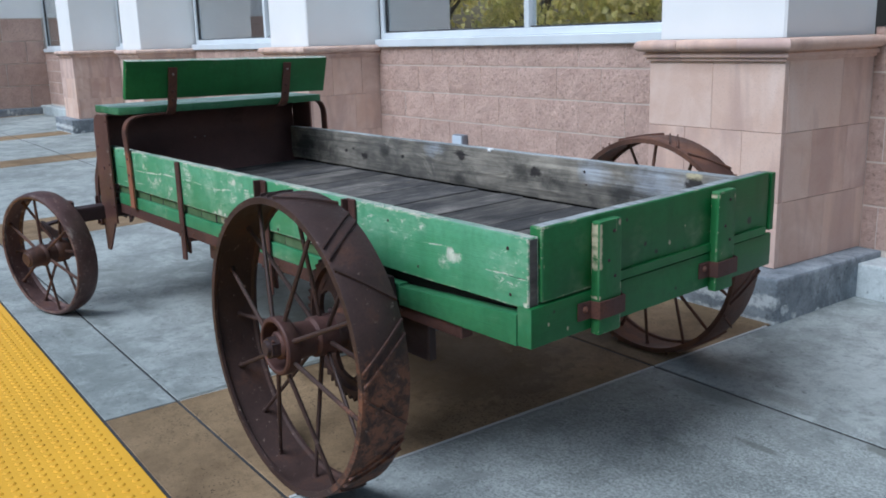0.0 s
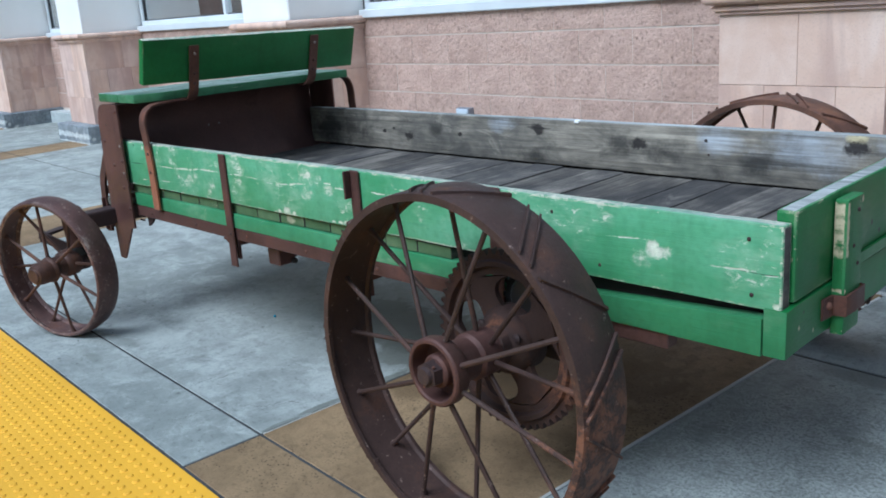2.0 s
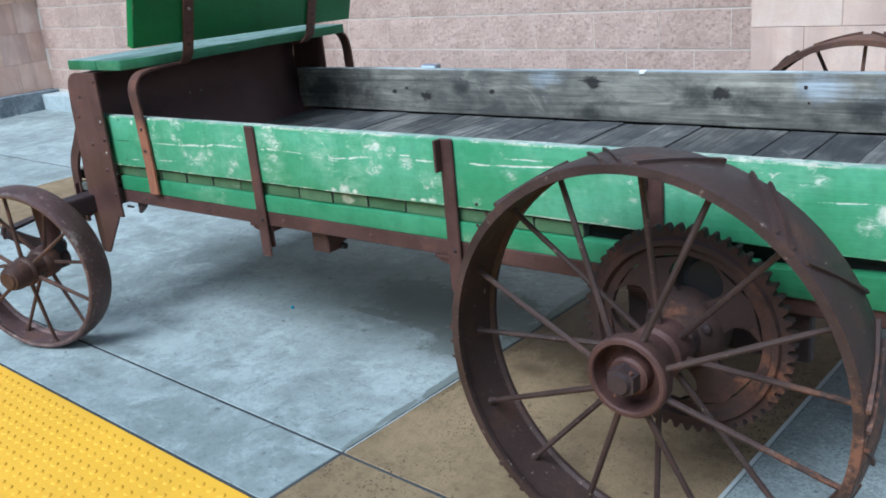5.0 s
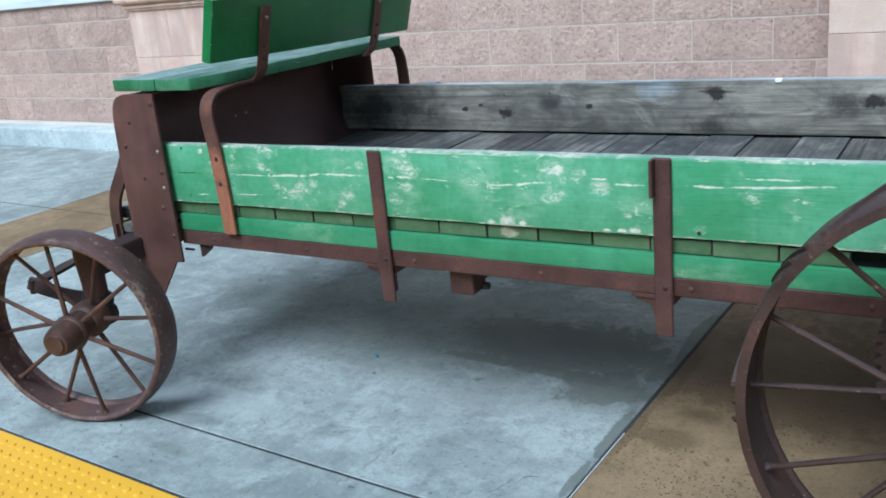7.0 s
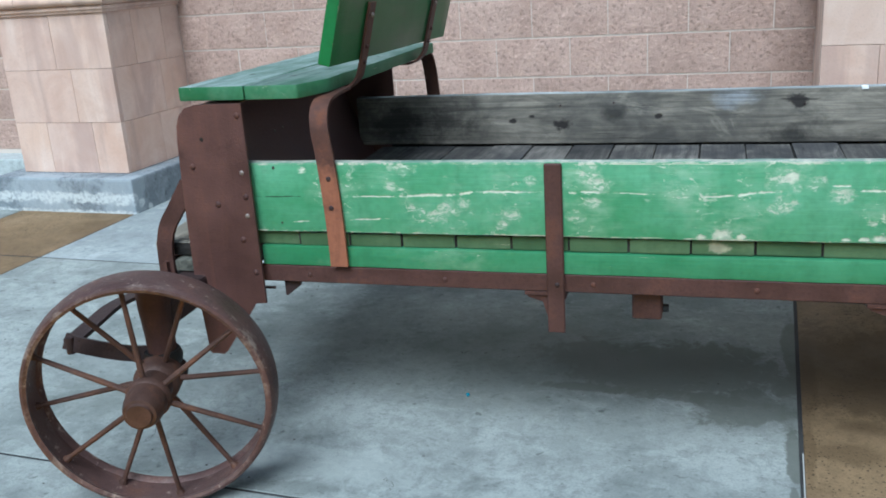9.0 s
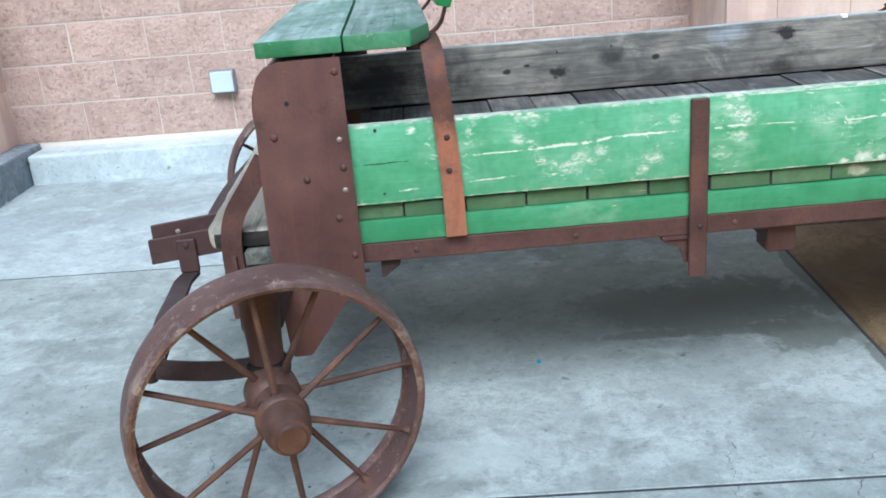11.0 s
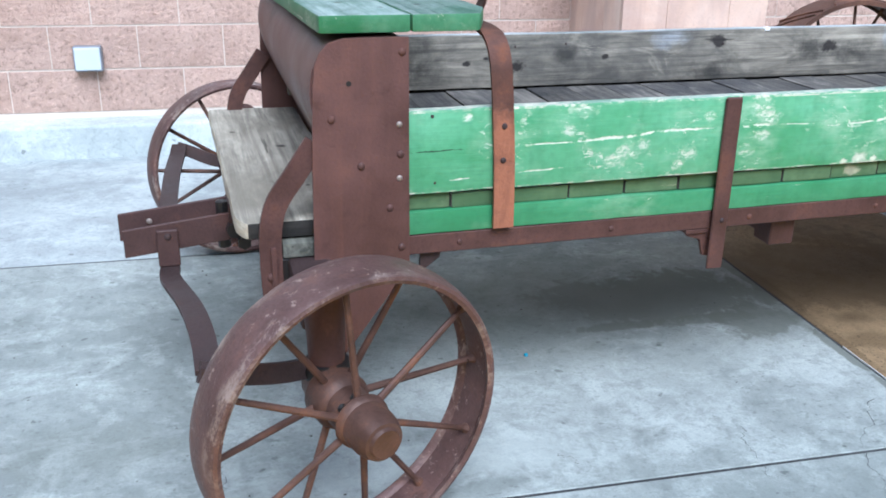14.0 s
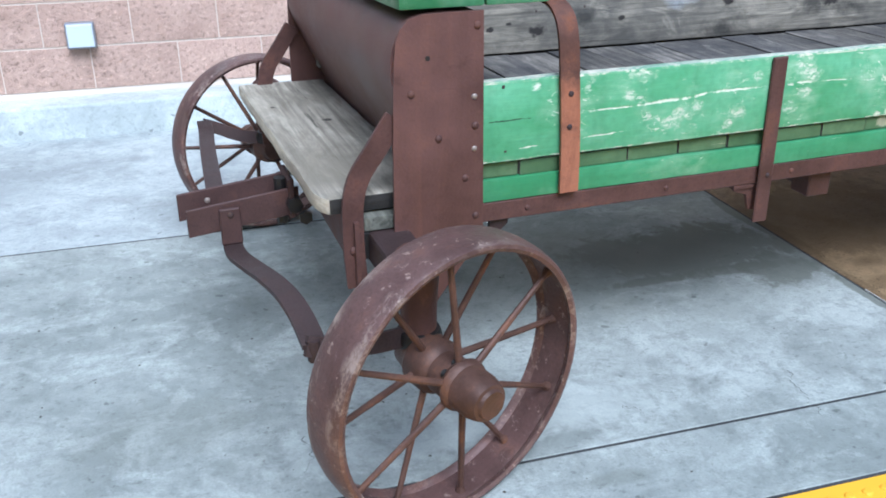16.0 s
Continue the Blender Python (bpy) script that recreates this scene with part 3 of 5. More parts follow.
RUST_STRAP = rusty("orange_rusted_strap", (0.105, 0.047, 0.034), (0.175, 0.068, 0.037), 0.05, 0.75, 0.1, 22.0, 0.0, [(0.205, 0.54, 0.08), (0.205, 0.63, 0.09), (0.205, 0.72, 0.08)], 0.0, 0.4, True)
RUST_GEAR = rusty("orange_rusted_gear", (0.045, 0.024, 0.020), (0.095, 0.039, 0.021), 0.06, 0.75, 0.1, 6.0, 0.0, [(0.17, -0.07, 0.09), (0.0, 0.05, 0.035)])
RUST_BACK = rusty("red_brown_strap_iron", (0.125, 0.058, 0.042), (0.21, 0.082, 0.045), 0.04, 0.65, 0.15, 16.0)
BLACK = plain("greasy_black_iron", (0.012, 0.011, 0.011), 0.5)
BOLT = plain("pale_bolt_head", (0.30, 0.25, 0.22), 0.5, 0.4)
# broad patch at (0.6, -2.2): staining plus shade painted under the wagon
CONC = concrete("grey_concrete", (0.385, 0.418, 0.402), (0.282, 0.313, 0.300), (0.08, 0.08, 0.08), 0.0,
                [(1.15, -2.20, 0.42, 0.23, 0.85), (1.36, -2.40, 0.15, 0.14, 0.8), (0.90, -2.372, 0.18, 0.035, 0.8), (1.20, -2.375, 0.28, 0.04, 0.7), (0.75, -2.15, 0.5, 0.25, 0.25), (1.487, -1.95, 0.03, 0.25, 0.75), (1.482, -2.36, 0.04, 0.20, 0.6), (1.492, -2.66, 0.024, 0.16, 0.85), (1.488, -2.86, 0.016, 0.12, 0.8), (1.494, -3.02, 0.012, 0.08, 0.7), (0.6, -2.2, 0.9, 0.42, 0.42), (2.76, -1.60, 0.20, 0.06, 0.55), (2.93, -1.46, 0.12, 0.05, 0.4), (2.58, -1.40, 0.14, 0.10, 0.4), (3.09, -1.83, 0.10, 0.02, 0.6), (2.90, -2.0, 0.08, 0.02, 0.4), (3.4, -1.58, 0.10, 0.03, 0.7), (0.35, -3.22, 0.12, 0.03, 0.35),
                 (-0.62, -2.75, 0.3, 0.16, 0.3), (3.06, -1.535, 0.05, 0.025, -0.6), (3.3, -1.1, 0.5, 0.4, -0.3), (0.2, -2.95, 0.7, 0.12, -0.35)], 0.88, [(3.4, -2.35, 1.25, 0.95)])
# patch at (1.88, -2.08): grime, with the wagon's shade painted into it
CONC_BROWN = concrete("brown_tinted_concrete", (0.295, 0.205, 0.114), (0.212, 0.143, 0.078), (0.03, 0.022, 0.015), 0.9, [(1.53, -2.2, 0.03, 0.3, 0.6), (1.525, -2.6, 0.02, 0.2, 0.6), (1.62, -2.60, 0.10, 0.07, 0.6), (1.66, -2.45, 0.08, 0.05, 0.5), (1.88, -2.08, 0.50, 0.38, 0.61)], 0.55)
CONC_PALE = concrete("pale_grey_concrete", (0.44, 0.48, 0.48), (0.345, 0.385, 0.39), (0.08, 0.08, 0.08), 0.0, (), 0.7)
JOINT_PALE = plain("pale_joint_edge", (0.55, 0.56, 0.54), 0.9)
CONC_KERB = concrete("painted_kerb_concrete", (0.60, 0.655, 0.65), (0.49, 0.545, 0.55), (0.2, 0.2, 0.2), 0.0, (), 0.6)
CONC_FOOT = concrete("stained_footing_concrete", (0.34, 0.38, 0.41), (0.22, 0.255, 0.285), (0.66, 0.70, 0.70), 0.0, [(-2.0, -0.80, 0.2, 0.1, -0.6), (-2.6, -0.82, 0.25, 0.1, -0.6)], 1.1, (), [(-0.82, 0.12, 0.045), (-0.76, 0.09, 0.035), (-0.68, 0.05, 0.03), (-0.50, 0.035, 0.025), (-0.81, 0.03, 0.03)])
JOINT = plain("dark_joint_filler", (0.055, 0.056, 0.058), 0.9, 0, 60, 0.4, 0.5)
GROUT = plain("pink_grout", (0.48, 0.37, 0.33), 0.9)
MORTAR = plain("pale_mortar", (0.69, 0.61, 0.54), 0.9, 0, 90, 0.3)
BLOCK = stone("split_face_block", (0.435, 0.300, 0.246), (0.56, 0.40, 0.335), 0.09, 0.9, 52)
TILE = cast_stone("pink_cast_stone")
STUCCO = plain("white_stucco", (0.90, 0.905, 0.89), 0.85, 0, 140, 0.25, 0.05)
ALU = plain("window_frame_paint", (0.72, 0.77, 0.80), 0.4, 0.0)
RIM = plain("grey_lamp_metal", (0.26, 0.28, 0.32), 0.45, 0.4)
LAMPGLASS = plain("frosted_lamp_lens", (0.55, 0.62, 0.70), 0.25)
YELLOW = plain("yellow_tactile_paint", (0.80, 0.425, 0.025), 0.6, 0, 60, 0.2, 0.12)
ASPHALT = plain("asphalt", (0.055, 0.055, 0.058), 0.9, 0, 200, 0.5, 0.3)
BARK = plain("bark", (0.12, 0.085, 0.06), 0.9, 0, 30, 0.6, 0.4)
DARKROOM = plain("dim_interior_wall", (0.32, 0.31, 0.29), 0.9)


def leafy(name, a, b):
    m, nt, p = nodes_of(name)
    geo = nt.nodes.new("ShaderNodeNewGeometry")
    put(nt, mix(nt, geo.outputs["Random Per Island"], a, b), p.inputs["Base Color"])
    p.inputs["Roughness"].default_value = 0.7
    thin = nt.nodes.new("ShaderNodeBsdfTranslucent")
    put(nt, mix(nt, geo.outputs["Random Per Island"], tuple(1.6 * c for c in a), tuple(1.6 * c for c in b)), thin.inputs["Color"])
    both = node(nt, "ShaderNodeMixShader", Fac=0.55)
    nt.links.new(p.outputs[0], both.inputs[1])
    nt.links.new(thin.outputs[0], both.inputs[2])
    nt.links.new(both.outputs[0], nt.nodes["Material Output"].inputs["Surface"])
    return m


LEAF = leafy("leaves", (0.46, 0.44, 0.12), (0.88, 0.76, 0.34))


def glass_of(name):
    m, nt, p = nodes_of(name)
    p.inputs["Base Color"].default_value = (0.8, 0.85, 0.85, 1)
    p.inputs["Roughness"].default_value, p.inputs["IOR"].default_value = 0.0, 2.6
    p.inputs["Coat Weight"].default_value, p.inputs["Coat IOR"].default_value, p.inputs["Coat Roughness"].default_value = 1.0, 3.0, 0.0
    p.inputs["Transmission Weight"].default_value = 1.0
    return m


GLASS = glass_of("window_glass")


# ---- mesh helpers ----
def finish(name, bm, material, smooth=0):
    """A mesh from a bmesh; smooth: edges sharper than so many degrees stay sharp."""
    bmesh.ops.recalc_face_normals(bm, faces=bm.faces)
    if smooth:
        for f in bm.faces:
            f.smooth = True
        for e in bm.edges:
            e.smooth = e.calc_face_angle(0.0) < radians(smooth)
    me = bpy.data.meshes.new(name)
    bm.to_mesh(me)
    bm.free()
    for m in material if isinstance(material, (list, tuple)) else [material]:
        me.materials.append(m)
    return me


def part(name, bm, material, parent, label="", smooth=0, kind=""):
    ob = new(name, finish(name, bm, material, smooth))
    ob.parent = parent
    return tagged(ob, label, kind=kind)


def thing(name, bm, material, label, category, m=None, group="", kind="", smooth=0):
    ob = new(name, finish(name, bm, material, smooth))
    if m is not None:
        ob.matrix_world = m
    return tagged(ob, label, category, group, kind)


def holder(name, label, category, m=None, kind=""):
    ob = new(name)
    ob.empty_display_size = 0.1
    if m is not None:
        ob.matrix_world = m
    return tagged(ob, label, category, kind=kind)


def box(bm, lo, hi, bev=0.0, seg=1, m=None):
    lo, hi = Vector(lo), Vector(hi)
    b2 = bmesh.new()
    bmesh.ops.create_cube(b2, size=1.0)
    for v in b2.verts:
        v.co = Vector((lo[n] + (v.co[n] + 0.5) * (hi[n] - lo[n]) for n in range(3)))
    if bev:
        bmesh.ops.bevel(b2, geom=b2.edges[:], offset=bev, segments=seg, affect="EDGES", profile=0.6)
    return join(bm, b2, m)


def join(bm, b2, m=None):
    if m is not None:
        b2.transform(m)
    me = bpy.data.meshes.new("tmp")
    b2.to_mesh(me)
    b2.free()
    bm.from_mesh(me)
    bpy.data.meshes.remove(me)
    return bm


def plank(lo, hi, bev=0.004, jit=0.0015, axis=0, cuts=26, seed=0.0):
    """A sawn board: rounded arrises, slightly uneven along its length."""
    bm = bmesh.new()
    lo, hi = Vector(lo), Vector(hi)
    bmesh.ops.create_cube(bm, size=1.0)
    for v in bm.verts:
        v.co = Vector((lo[n] + (v.co[n] + 0.5) * (hi[n] - lo[n]) for n in range(3)))
    bmesh.ops.bevel(bm, geom=bm.edges[:], offset=bev, segments=2, affect="EDGES", profile=0.6)
    unit = Vector((0, 0, 0))
    unit[axis] = 1.0
    for k in range(1, cuts):
        at = lo.copy()
        at[axis] = lo[axis] + (hi[axis] - lo[axis]) * k / cuts
        bmesh.ops.bisect_plane(bm, geom=bm.verts[:] + bm.edges[:] + bm.faces[:], plane_co=at, plane_no=unit)
    for v in bm.verts:
        q = v.co.copy()
        q[axis] *= 5.0
        v.co += noise.noise_vector(q * 3.0 + Vector((seed, seed * 1.7, 0))) * jit + noise.noise_vector(v.co * 1.3 + Vector((seed, 0, 0))) * jit * 1.2
    return bm


def tube(bm, p0, p1, r0, r1=None, seg=8):
    p0, p1 = Vector(p0), Vector(p1)
    d = p1 - p0
    b2 = bmesh.new()
    bmesh.ops.create_cone(b2, cap_ends=True, segments=seg, radius1=r0, radius2=r0 if r1 is None else r1, depth=d.length)
    return join(bm, b2, Matrix.Translation((p0 + p1) / 2) @ d.to_track_quat("Z", "Y").to_matrix().to_4x4())


def lathe(bm, profile, seg=48, closed=False, centre=(0, 0, 0)):
    """Turns (radius, y) pairs about the y axis."""
    rings = []
    for k in range(seg):
        a = 2 * math.pi * k / seg
        rings.append([bm.verts.new((centre[0] + r * math.cos(a), centre[1] + y, centre[2] + r * math.sin(a))) for r, y in profile])
    n = len(profile)
    for k in range(seg):
        r0, r1 = rings[k], rings[(k + 1) % seg]
        for j in range(n if closed else n - 1):
            bm.faces.new((r0[j], r0[(j + 1) % n], r1[(j + 1) % n], r1[j]))
    if not closed:
        for j in (0, n - 1):
            if profile[j][0] > 1e-6:
                bm.faces.new([r[j] for r in rings])
    return bm


def bar(bm, pts, wide, width, thick, round_=0):
    """A flat bar bent along the points; wide: the direction of its width."""
    pts, wide = [Vector(p) for p in pts], Vector(wide).normalized()
    rings = []
    for k, p in enumerate(pts):
        t = (pts[min(k + 1, len(pts) - 1)] - pts[max(k - 1, 0)]).normalized()
        w = (wide - t * wide.dot(t)).normalized()
        n = t.cross(w).normalized()
        rings.append([bm.verts.new(p + w * (a * width / 2) + n * (b * thick / 2)) for a, b in ((-1, -1), (1, -1), (1, 1), (-1, 1))])
    for r0, r1 in zip(rings, rings[1:]):
        for j in range(4):
            bm.faces.new((r0[j], r0[(j + 1) % 4], r1[(j + 1) % 4], r1[j]))
    bm.faces.new(rings[0])
    bm.faces.new(rings[-1])
    return bm


def curve(pts, per=6):
    """Points of a smooth curve through the given ones."""
    pts = [Vector(p) for p in pts]
    out = []
    for k in range(len(pts) - 1):
        a, b, c, d = pts[max(k - 1, 0)], pts[k], pts[k + 1], pts[min(k + 2, len(pts) - 1)]
        for j in range(per):
            s = j / per
            out.append(0.5 * (2 * b + (c - a) * s + (2 * a - 5 * b + 4 * c - d) * s * s + (3 * b - a - 3 * c + d) * s ** 3))
    return out + [pts[-1]]


def plate(bm, outline, y0, y1):
    """A plate in the xz plane between two depths."""
    a, b = [bm.verts.new((x, y0, z)) for x, z in outline], [bm.verts.new((x, y1, z)) for x, z in outline]
    bm.faces.new(a)
    bm.faces.new(b)
    for k in range(len(a)):
        j = (k + 1) % len(a)
        bm.faces.new((a[k], a[j], b[j], b[k]))
    return bm


def rivet(bm, p, r=0.009, seg=8):
    b2 = bmesh.new()
    bmesh.ops.create_uvsphere(b2, u_segments=seg, v_segments=5, radius=r)
    for v in b2.verts:
        v.co.y *= 0.55
    return join(bm, b2, Matrix.Translation(p))


# ---- the ground ----
BUILD = pose(0, 2.87, 0, 0, 0, -3.1)
PAVE = BUILD @ pose(0, 0, 0.0504, 1.146)

bm = bmesh.new()
for x0, x1, y0, y1 in ((-600, 600, -600, -4.40),):
    bm.faces.new([bm.verts.new(p) for p in ((x0, y0, 0), (x1, y0, 0), (x1, y1, 0), (x0, y1, 0))])
bm.faces.new([bm.verts.new(p) for p in ((-600, -4.40, 0), (600, -4.40, 0), (600, 600, 0), (-600, 600, 0))])
ground = thing("ground", bm, ASPHALT, "dark asphalt roadway and parking lot", "ground", BUILD @ pose(0, 0, -0.20), kind="structure")

pavement = holder("pavement", "concrete pavement of grey slabs and brown bands", "pavement", PAVE, "structure")
bm = bmesh.new()
box(bm, (-30, -4.30, -0.25), (14, 2, -0.003))
part("joint_filler", bm, JOINT, pavement, "dark filler in the paving joints")

US = [(-18.5, -14.9, CONC), (-14.9, -14.2, CONC_BROWN), (-14.2, -10.2, CONC), (-10.2, -9.5, CONC_BROWN), (-9.5, -6.95, CONC), (-6.95, -6.28, CONC_BROWN), (-6.28, -2.76, CONC), (-2.76, -1.95, CONC_BROWN), (-1.95, 1.505, CONC),
      (1.5087, 2.428, CONC_BROWN), (2.43, 5.9, CONC), (5.9, 6.8, CONC_BROWN), (6.8, 10.3, CONC)]
VS = [(-3.375, -3.108), (-3.108, -1.553), (-1.553, -0.1)]
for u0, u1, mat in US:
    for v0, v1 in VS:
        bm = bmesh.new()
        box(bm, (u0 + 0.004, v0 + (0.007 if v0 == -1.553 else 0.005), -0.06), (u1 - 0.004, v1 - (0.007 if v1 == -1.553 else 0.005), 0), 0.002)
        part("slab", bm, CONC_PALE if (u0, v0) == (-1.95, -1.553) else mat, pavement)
for v0, v1 in ((-3.10, -1.558), (-1.548, -0.85)):
    bm = bmesh.new()
    box(bm, (2.4215, v0, -0.05), (2.4325, v1, 0.0012), 0.001)
    part("joint_strip", bm, JOINT_PALE, pavement, "pale worn strip along the joint")
bm = bmesh.new()
box(bm, (1.5085, -3.10, -0.05), (1.5118, -2.62, 0.0006), 0.0005)
part("joint_strip", bm, JOINT_PALE, pavement, "pale worn strip along the joint")
rng = random.Random(5)
for u0, v0, u1, v1 in ((0.985, -2.95, 0.942, -3.10), (0.942, -3.115, 0.95, -3.17), (1.40, -2.90, 1.225, -3.10), (1.215, -3.116, 1.17, -3.27), (0.50, -2.97, 0.535, -3.03), (-0.272, -2.87, -0.288, -3.04)):
    bm = bmesh.new()
    row = []
    for k in range(15):
        q = k / 14
        w = 0.0010 * (1.15 - q) * (0.35 if k % 5 == 3 else 1.0)
        d = Vector((v0 - v1, u1 - u0)).normalized()
        o = rng.gauss(0, 0.0035) + 0.008 * math.sin(q * 9 + u0 * 7)
        c = Vector((u0 + (u1 - u0) * q, v0 + (v1 - v0) * q)) + d * o
        row.append([bm.verts.new((c.x + d.x * j * w, c.y + d.y * j * w, 0.0006)) for j in (-1, 1)])
    for r0, r1 in zip(row, row[1:]):
        bm.faces.new((r0[0], r0[1], r1[1], r1[0]))
    part("crack", bm, JOINT, pavement)
bm = bmesh.new()
box(bm, (-18.5, -4.38, -0.3), (10.3, -4.29, -0.004), 0.012)
part("kerb_edge", bm, CONC, pavement, "grey concrete kerb edge")

# yellow tactile strip
strip = holder("tactile_strip", "yellow tactile paving strip with rows of domes", "tactile paving", PAVE, "structure")
for k in range(-10, 8):
    bm = bmesh.new()
    box(bm, (1.02 + 0.915 * k + 0.001, -4.285, -0.05), (1.02 + 0.915 * (k + 1) - 0.001, -3.382, 0.002), 0.002)
    part("panel", bm, YELLOW, strip)
verts, faces = [], []
for a in range(150):
    for b in range(20):
        u, v = -2.72 + 0.0457 * a, -3.4225 - 0.0440 * b
        k0 = len(verts)
        for r, z in ((0.0125, 0.0015), (0.0108, 0.0045), (0.0075, 0.0060)):
            verts += [(u + r * math.cos(q * math.pi / 4), v + r * math.sin(q * math.pi / 4), z) for q in range(8)]
        for c in (0, 8):
            faces += [(k0 + c + q, k0 + c + (q + 1) % 8, k0 + c + 8 + (q + 1) % 8, k0 + c + 8 + q) for q in range(8)]
        faces.append(tuple(k0 + 16 + q for q in range(8)))
me = bpy.data.meshes.new("domes")
me.from_pydata(verts, [], faces)
me.materials.append(YELLOW)
domes = new("domes", me)
domes.parent = strip
tagged(domes, kind="stuff")

# ---- the building ----
H = 1.21
wall = holder("wall_front", "pink split-face block wall with pale mortar joints", "wall", BUILD, "structure")
BAYS = [(-14.5, -10.4), (-9.6, -7.16), (-6.39, -2.81), (-2.05, 1.585), (2.33, 6.0)]
bm = bmesh.new()
box(bm, (-14.5, 0.0015, -0.1), (6.0, 0.25, H))
part("mortar", bm, MORTAR, wall)


def block_mesh(w, seed):
    """One split-face block, with a broken front towards -v."""
    bm = bmesh.new()
    nx, nz = max(2, int(w / 0.034)), 6
    h = 0.1995 if w < 9 else 0.2
    grid = []
    for k in range(nz + 1):
        row = []
        for j in range(nx + 1):
            edge = j in (0, nx) or k in (0, nz)
            x, z = w * j / nx, h * k / nz
            out = 0.002 if edge else 0.004 + 0.003 * noise.noise(Vector((x * 14 + seed * 9, z * 14, seed))) + 0.004 * noise.noise(Vector((x * 45, z * 45, seed)))
            row.append(bm.verts.new((x, -out, z)))
        grid.append(row)
    for k in range(nz):
        for j in range(nx):
            bm.faces.new((grid[k][j], grid[k][j + 1], grid[k + 1][j + 1], grid[k + 1][j]))
    rim = grid[0] + [r[-1] for r in grid[1:]] + grid[-1][-2::-1] + [r[0] for r in grid[-2:0:-1]]
    back = [bm.verts.new((v.co.x, 0.03, v.co.z)) for v in rim]
    for k in range(len(rim)):
        j = (k + 1) % len(rim)
        bm.faces.new((rim[k], back[k], back[j], rim[j]))
    return finish("block", bm, BLOCK)


BLOCKS = {}


def block(u0, u1, z, n):
    key = (round(u1 - u0, 2), n % 5)
    if key not in BLOCKS:
        BLOCKS[key] = block_mesh(u1 - u0, n % 5 + 0.37 + key[0])
    ob = new("block", BLOCKS[key])
    ob.parent = wall
    ob.location = (u0, 0, z)


count = 0
for u0, u1 in BAYS:
    for row in range(6):
        z = 0.026 + 0.2085 * row
        if z + 0.2 < 0.23:
            continue
        edge = -0.03 + 0.4065 * (0.0 if row % 2 else 0.5) - 40 * 0.4065
        while edge < u1:
            a, b = max(edge, u0), min(edge + 0.4065, u1)
            if b - a > 0.06:
                block(a + 0.0025, b - 0.0025, z, count)
                count += 1
            edge += 0.4065

plinth = holder("plinth", "pale painted concrete kerb along the wall", "kerb", BUILD, "structure")
for u0, u1 in ((-14.5, -10.5), (-9.48, -7.28), (-6.27, -2.93), (-1.93, 1.47), (2.44, 6.0)):
    bm = bmesh.new()
    box(bm, (u0, -0.2, -0.05), (u1, 0.0, 0.205), 0.012, 2)
    part("kerb", bm, CONC_KERB, plinth)


def column(name, u0, u1, tiles):
    """A pier: concrete footing, tiled shaft, moulded cap and white stucco above."""
    col = holder(name, "pier clad in pink cast stone with moulded cap, white stucco above", "pier", BUILD, "structure")
    f = -0.68
    bm = bmesh.new()
    box(bm, (u0 - 0.115, f - 0.14, -0.05), (u1 + 0.115, 0.0, 0.235), 0.014, 2)
    part("footing", bm, CONC_FOOT, col, "grey stained concrete footing")
    bm = bmesh.new()
    box(bm, (u0 + 0.012, f + 0.012, 0.2), (u1 - 0.012, 0.02, 1.16))
    part("core", bm, GROUT, col)
    rows = [0.236, 0.53, 0.832, 1.138]
    for r in range(3):
        z0, z1 = rows[r] + 0.001, rows[r + 1] - 0.001
        w = u1 - u0
        for a, b in tiles[r]:
            bm = bmesh.new()
            box(bm, (u0 + w * a + 0.0008, f, z0), (u0 + w * b - 0.0008, f + 0.03, z1), 0.0012)
            part("tile", bm, TILE, col)
        for side in (0, 1):
            x = (u0, u0 + 0.03) if side == 0 else (u1 - 0.03, u1)
            for a, b in tiles[2 - r]:
                bm = bmesh.new()
                box(bm, (x[0], f + 0.031 + 0.65 * a + 0.001, z0), (x[1], f + 0.031 + 0.65 * b - 0.0008, z1), 0.0012)
                part("tile", bm, TILE, col)
    # moulded cap: fillets, a groove and a round, in five pieces
    prof = [(0.0, 1.136), (0.014, 1.138), (0.014, 1.152), (0.026, 1.154), (0.026, 1.170), (0.018, 1.173), (0.018, 1.178), (0.038, 1.181)]
    prof += [(0.036 + 0.022 * math.cos(q), 1.206 + 0.025 * math.sin(q)) for q in (-0.9, -0.45, 0.0, 0.45, 0.9, 1.3)] + [(0.0, 1.234)]
    w, g = u1 - u0, 0.0012
    sides = [lambda o: (u0 - o, 0.0), lambda o: (u0 - o, f - o + g), lambda o: (u0 - o, f - o), lambda o: (u0 + w * 0.27 - g, f - o), lambda o: (u0 + w * 0.27 + g, f - o), lambda o: (u0 + w * 0.72 - g, f - o),
             lambda o: (u0 + w * 0.72 + g, f - o), lambda o: (u1 + o, f - o), lambda o: (u1 + o, f - o + g), lambda o: (u1 + o, 0.0)]
    for a, b in zip(sides[::2], sides[1::2]):
        bm = bmesh.new()
        r0, r1 = [bm.verts.new((*a(o), z)) for o, z in prof], [bm.verts.new((*b(o), z)) for o, z in prof]
        for j in range(len(prof) - 1):
            bm.faces.new((r0[j], r0[j + 1], r1[j + 1], r1[j]))
        part("cap", bm, TILE, col, "pink moulded cast-stone cap", 38)
    bm = bmesh.new()
    box(bm, (u0 + 0.03, f + 0.03, 1.225), (u1 - 0.03, 0.05, 4.2), 0.01)
    part("shaft", bm, STUCCO, col, "white stucco shaft")
    return col


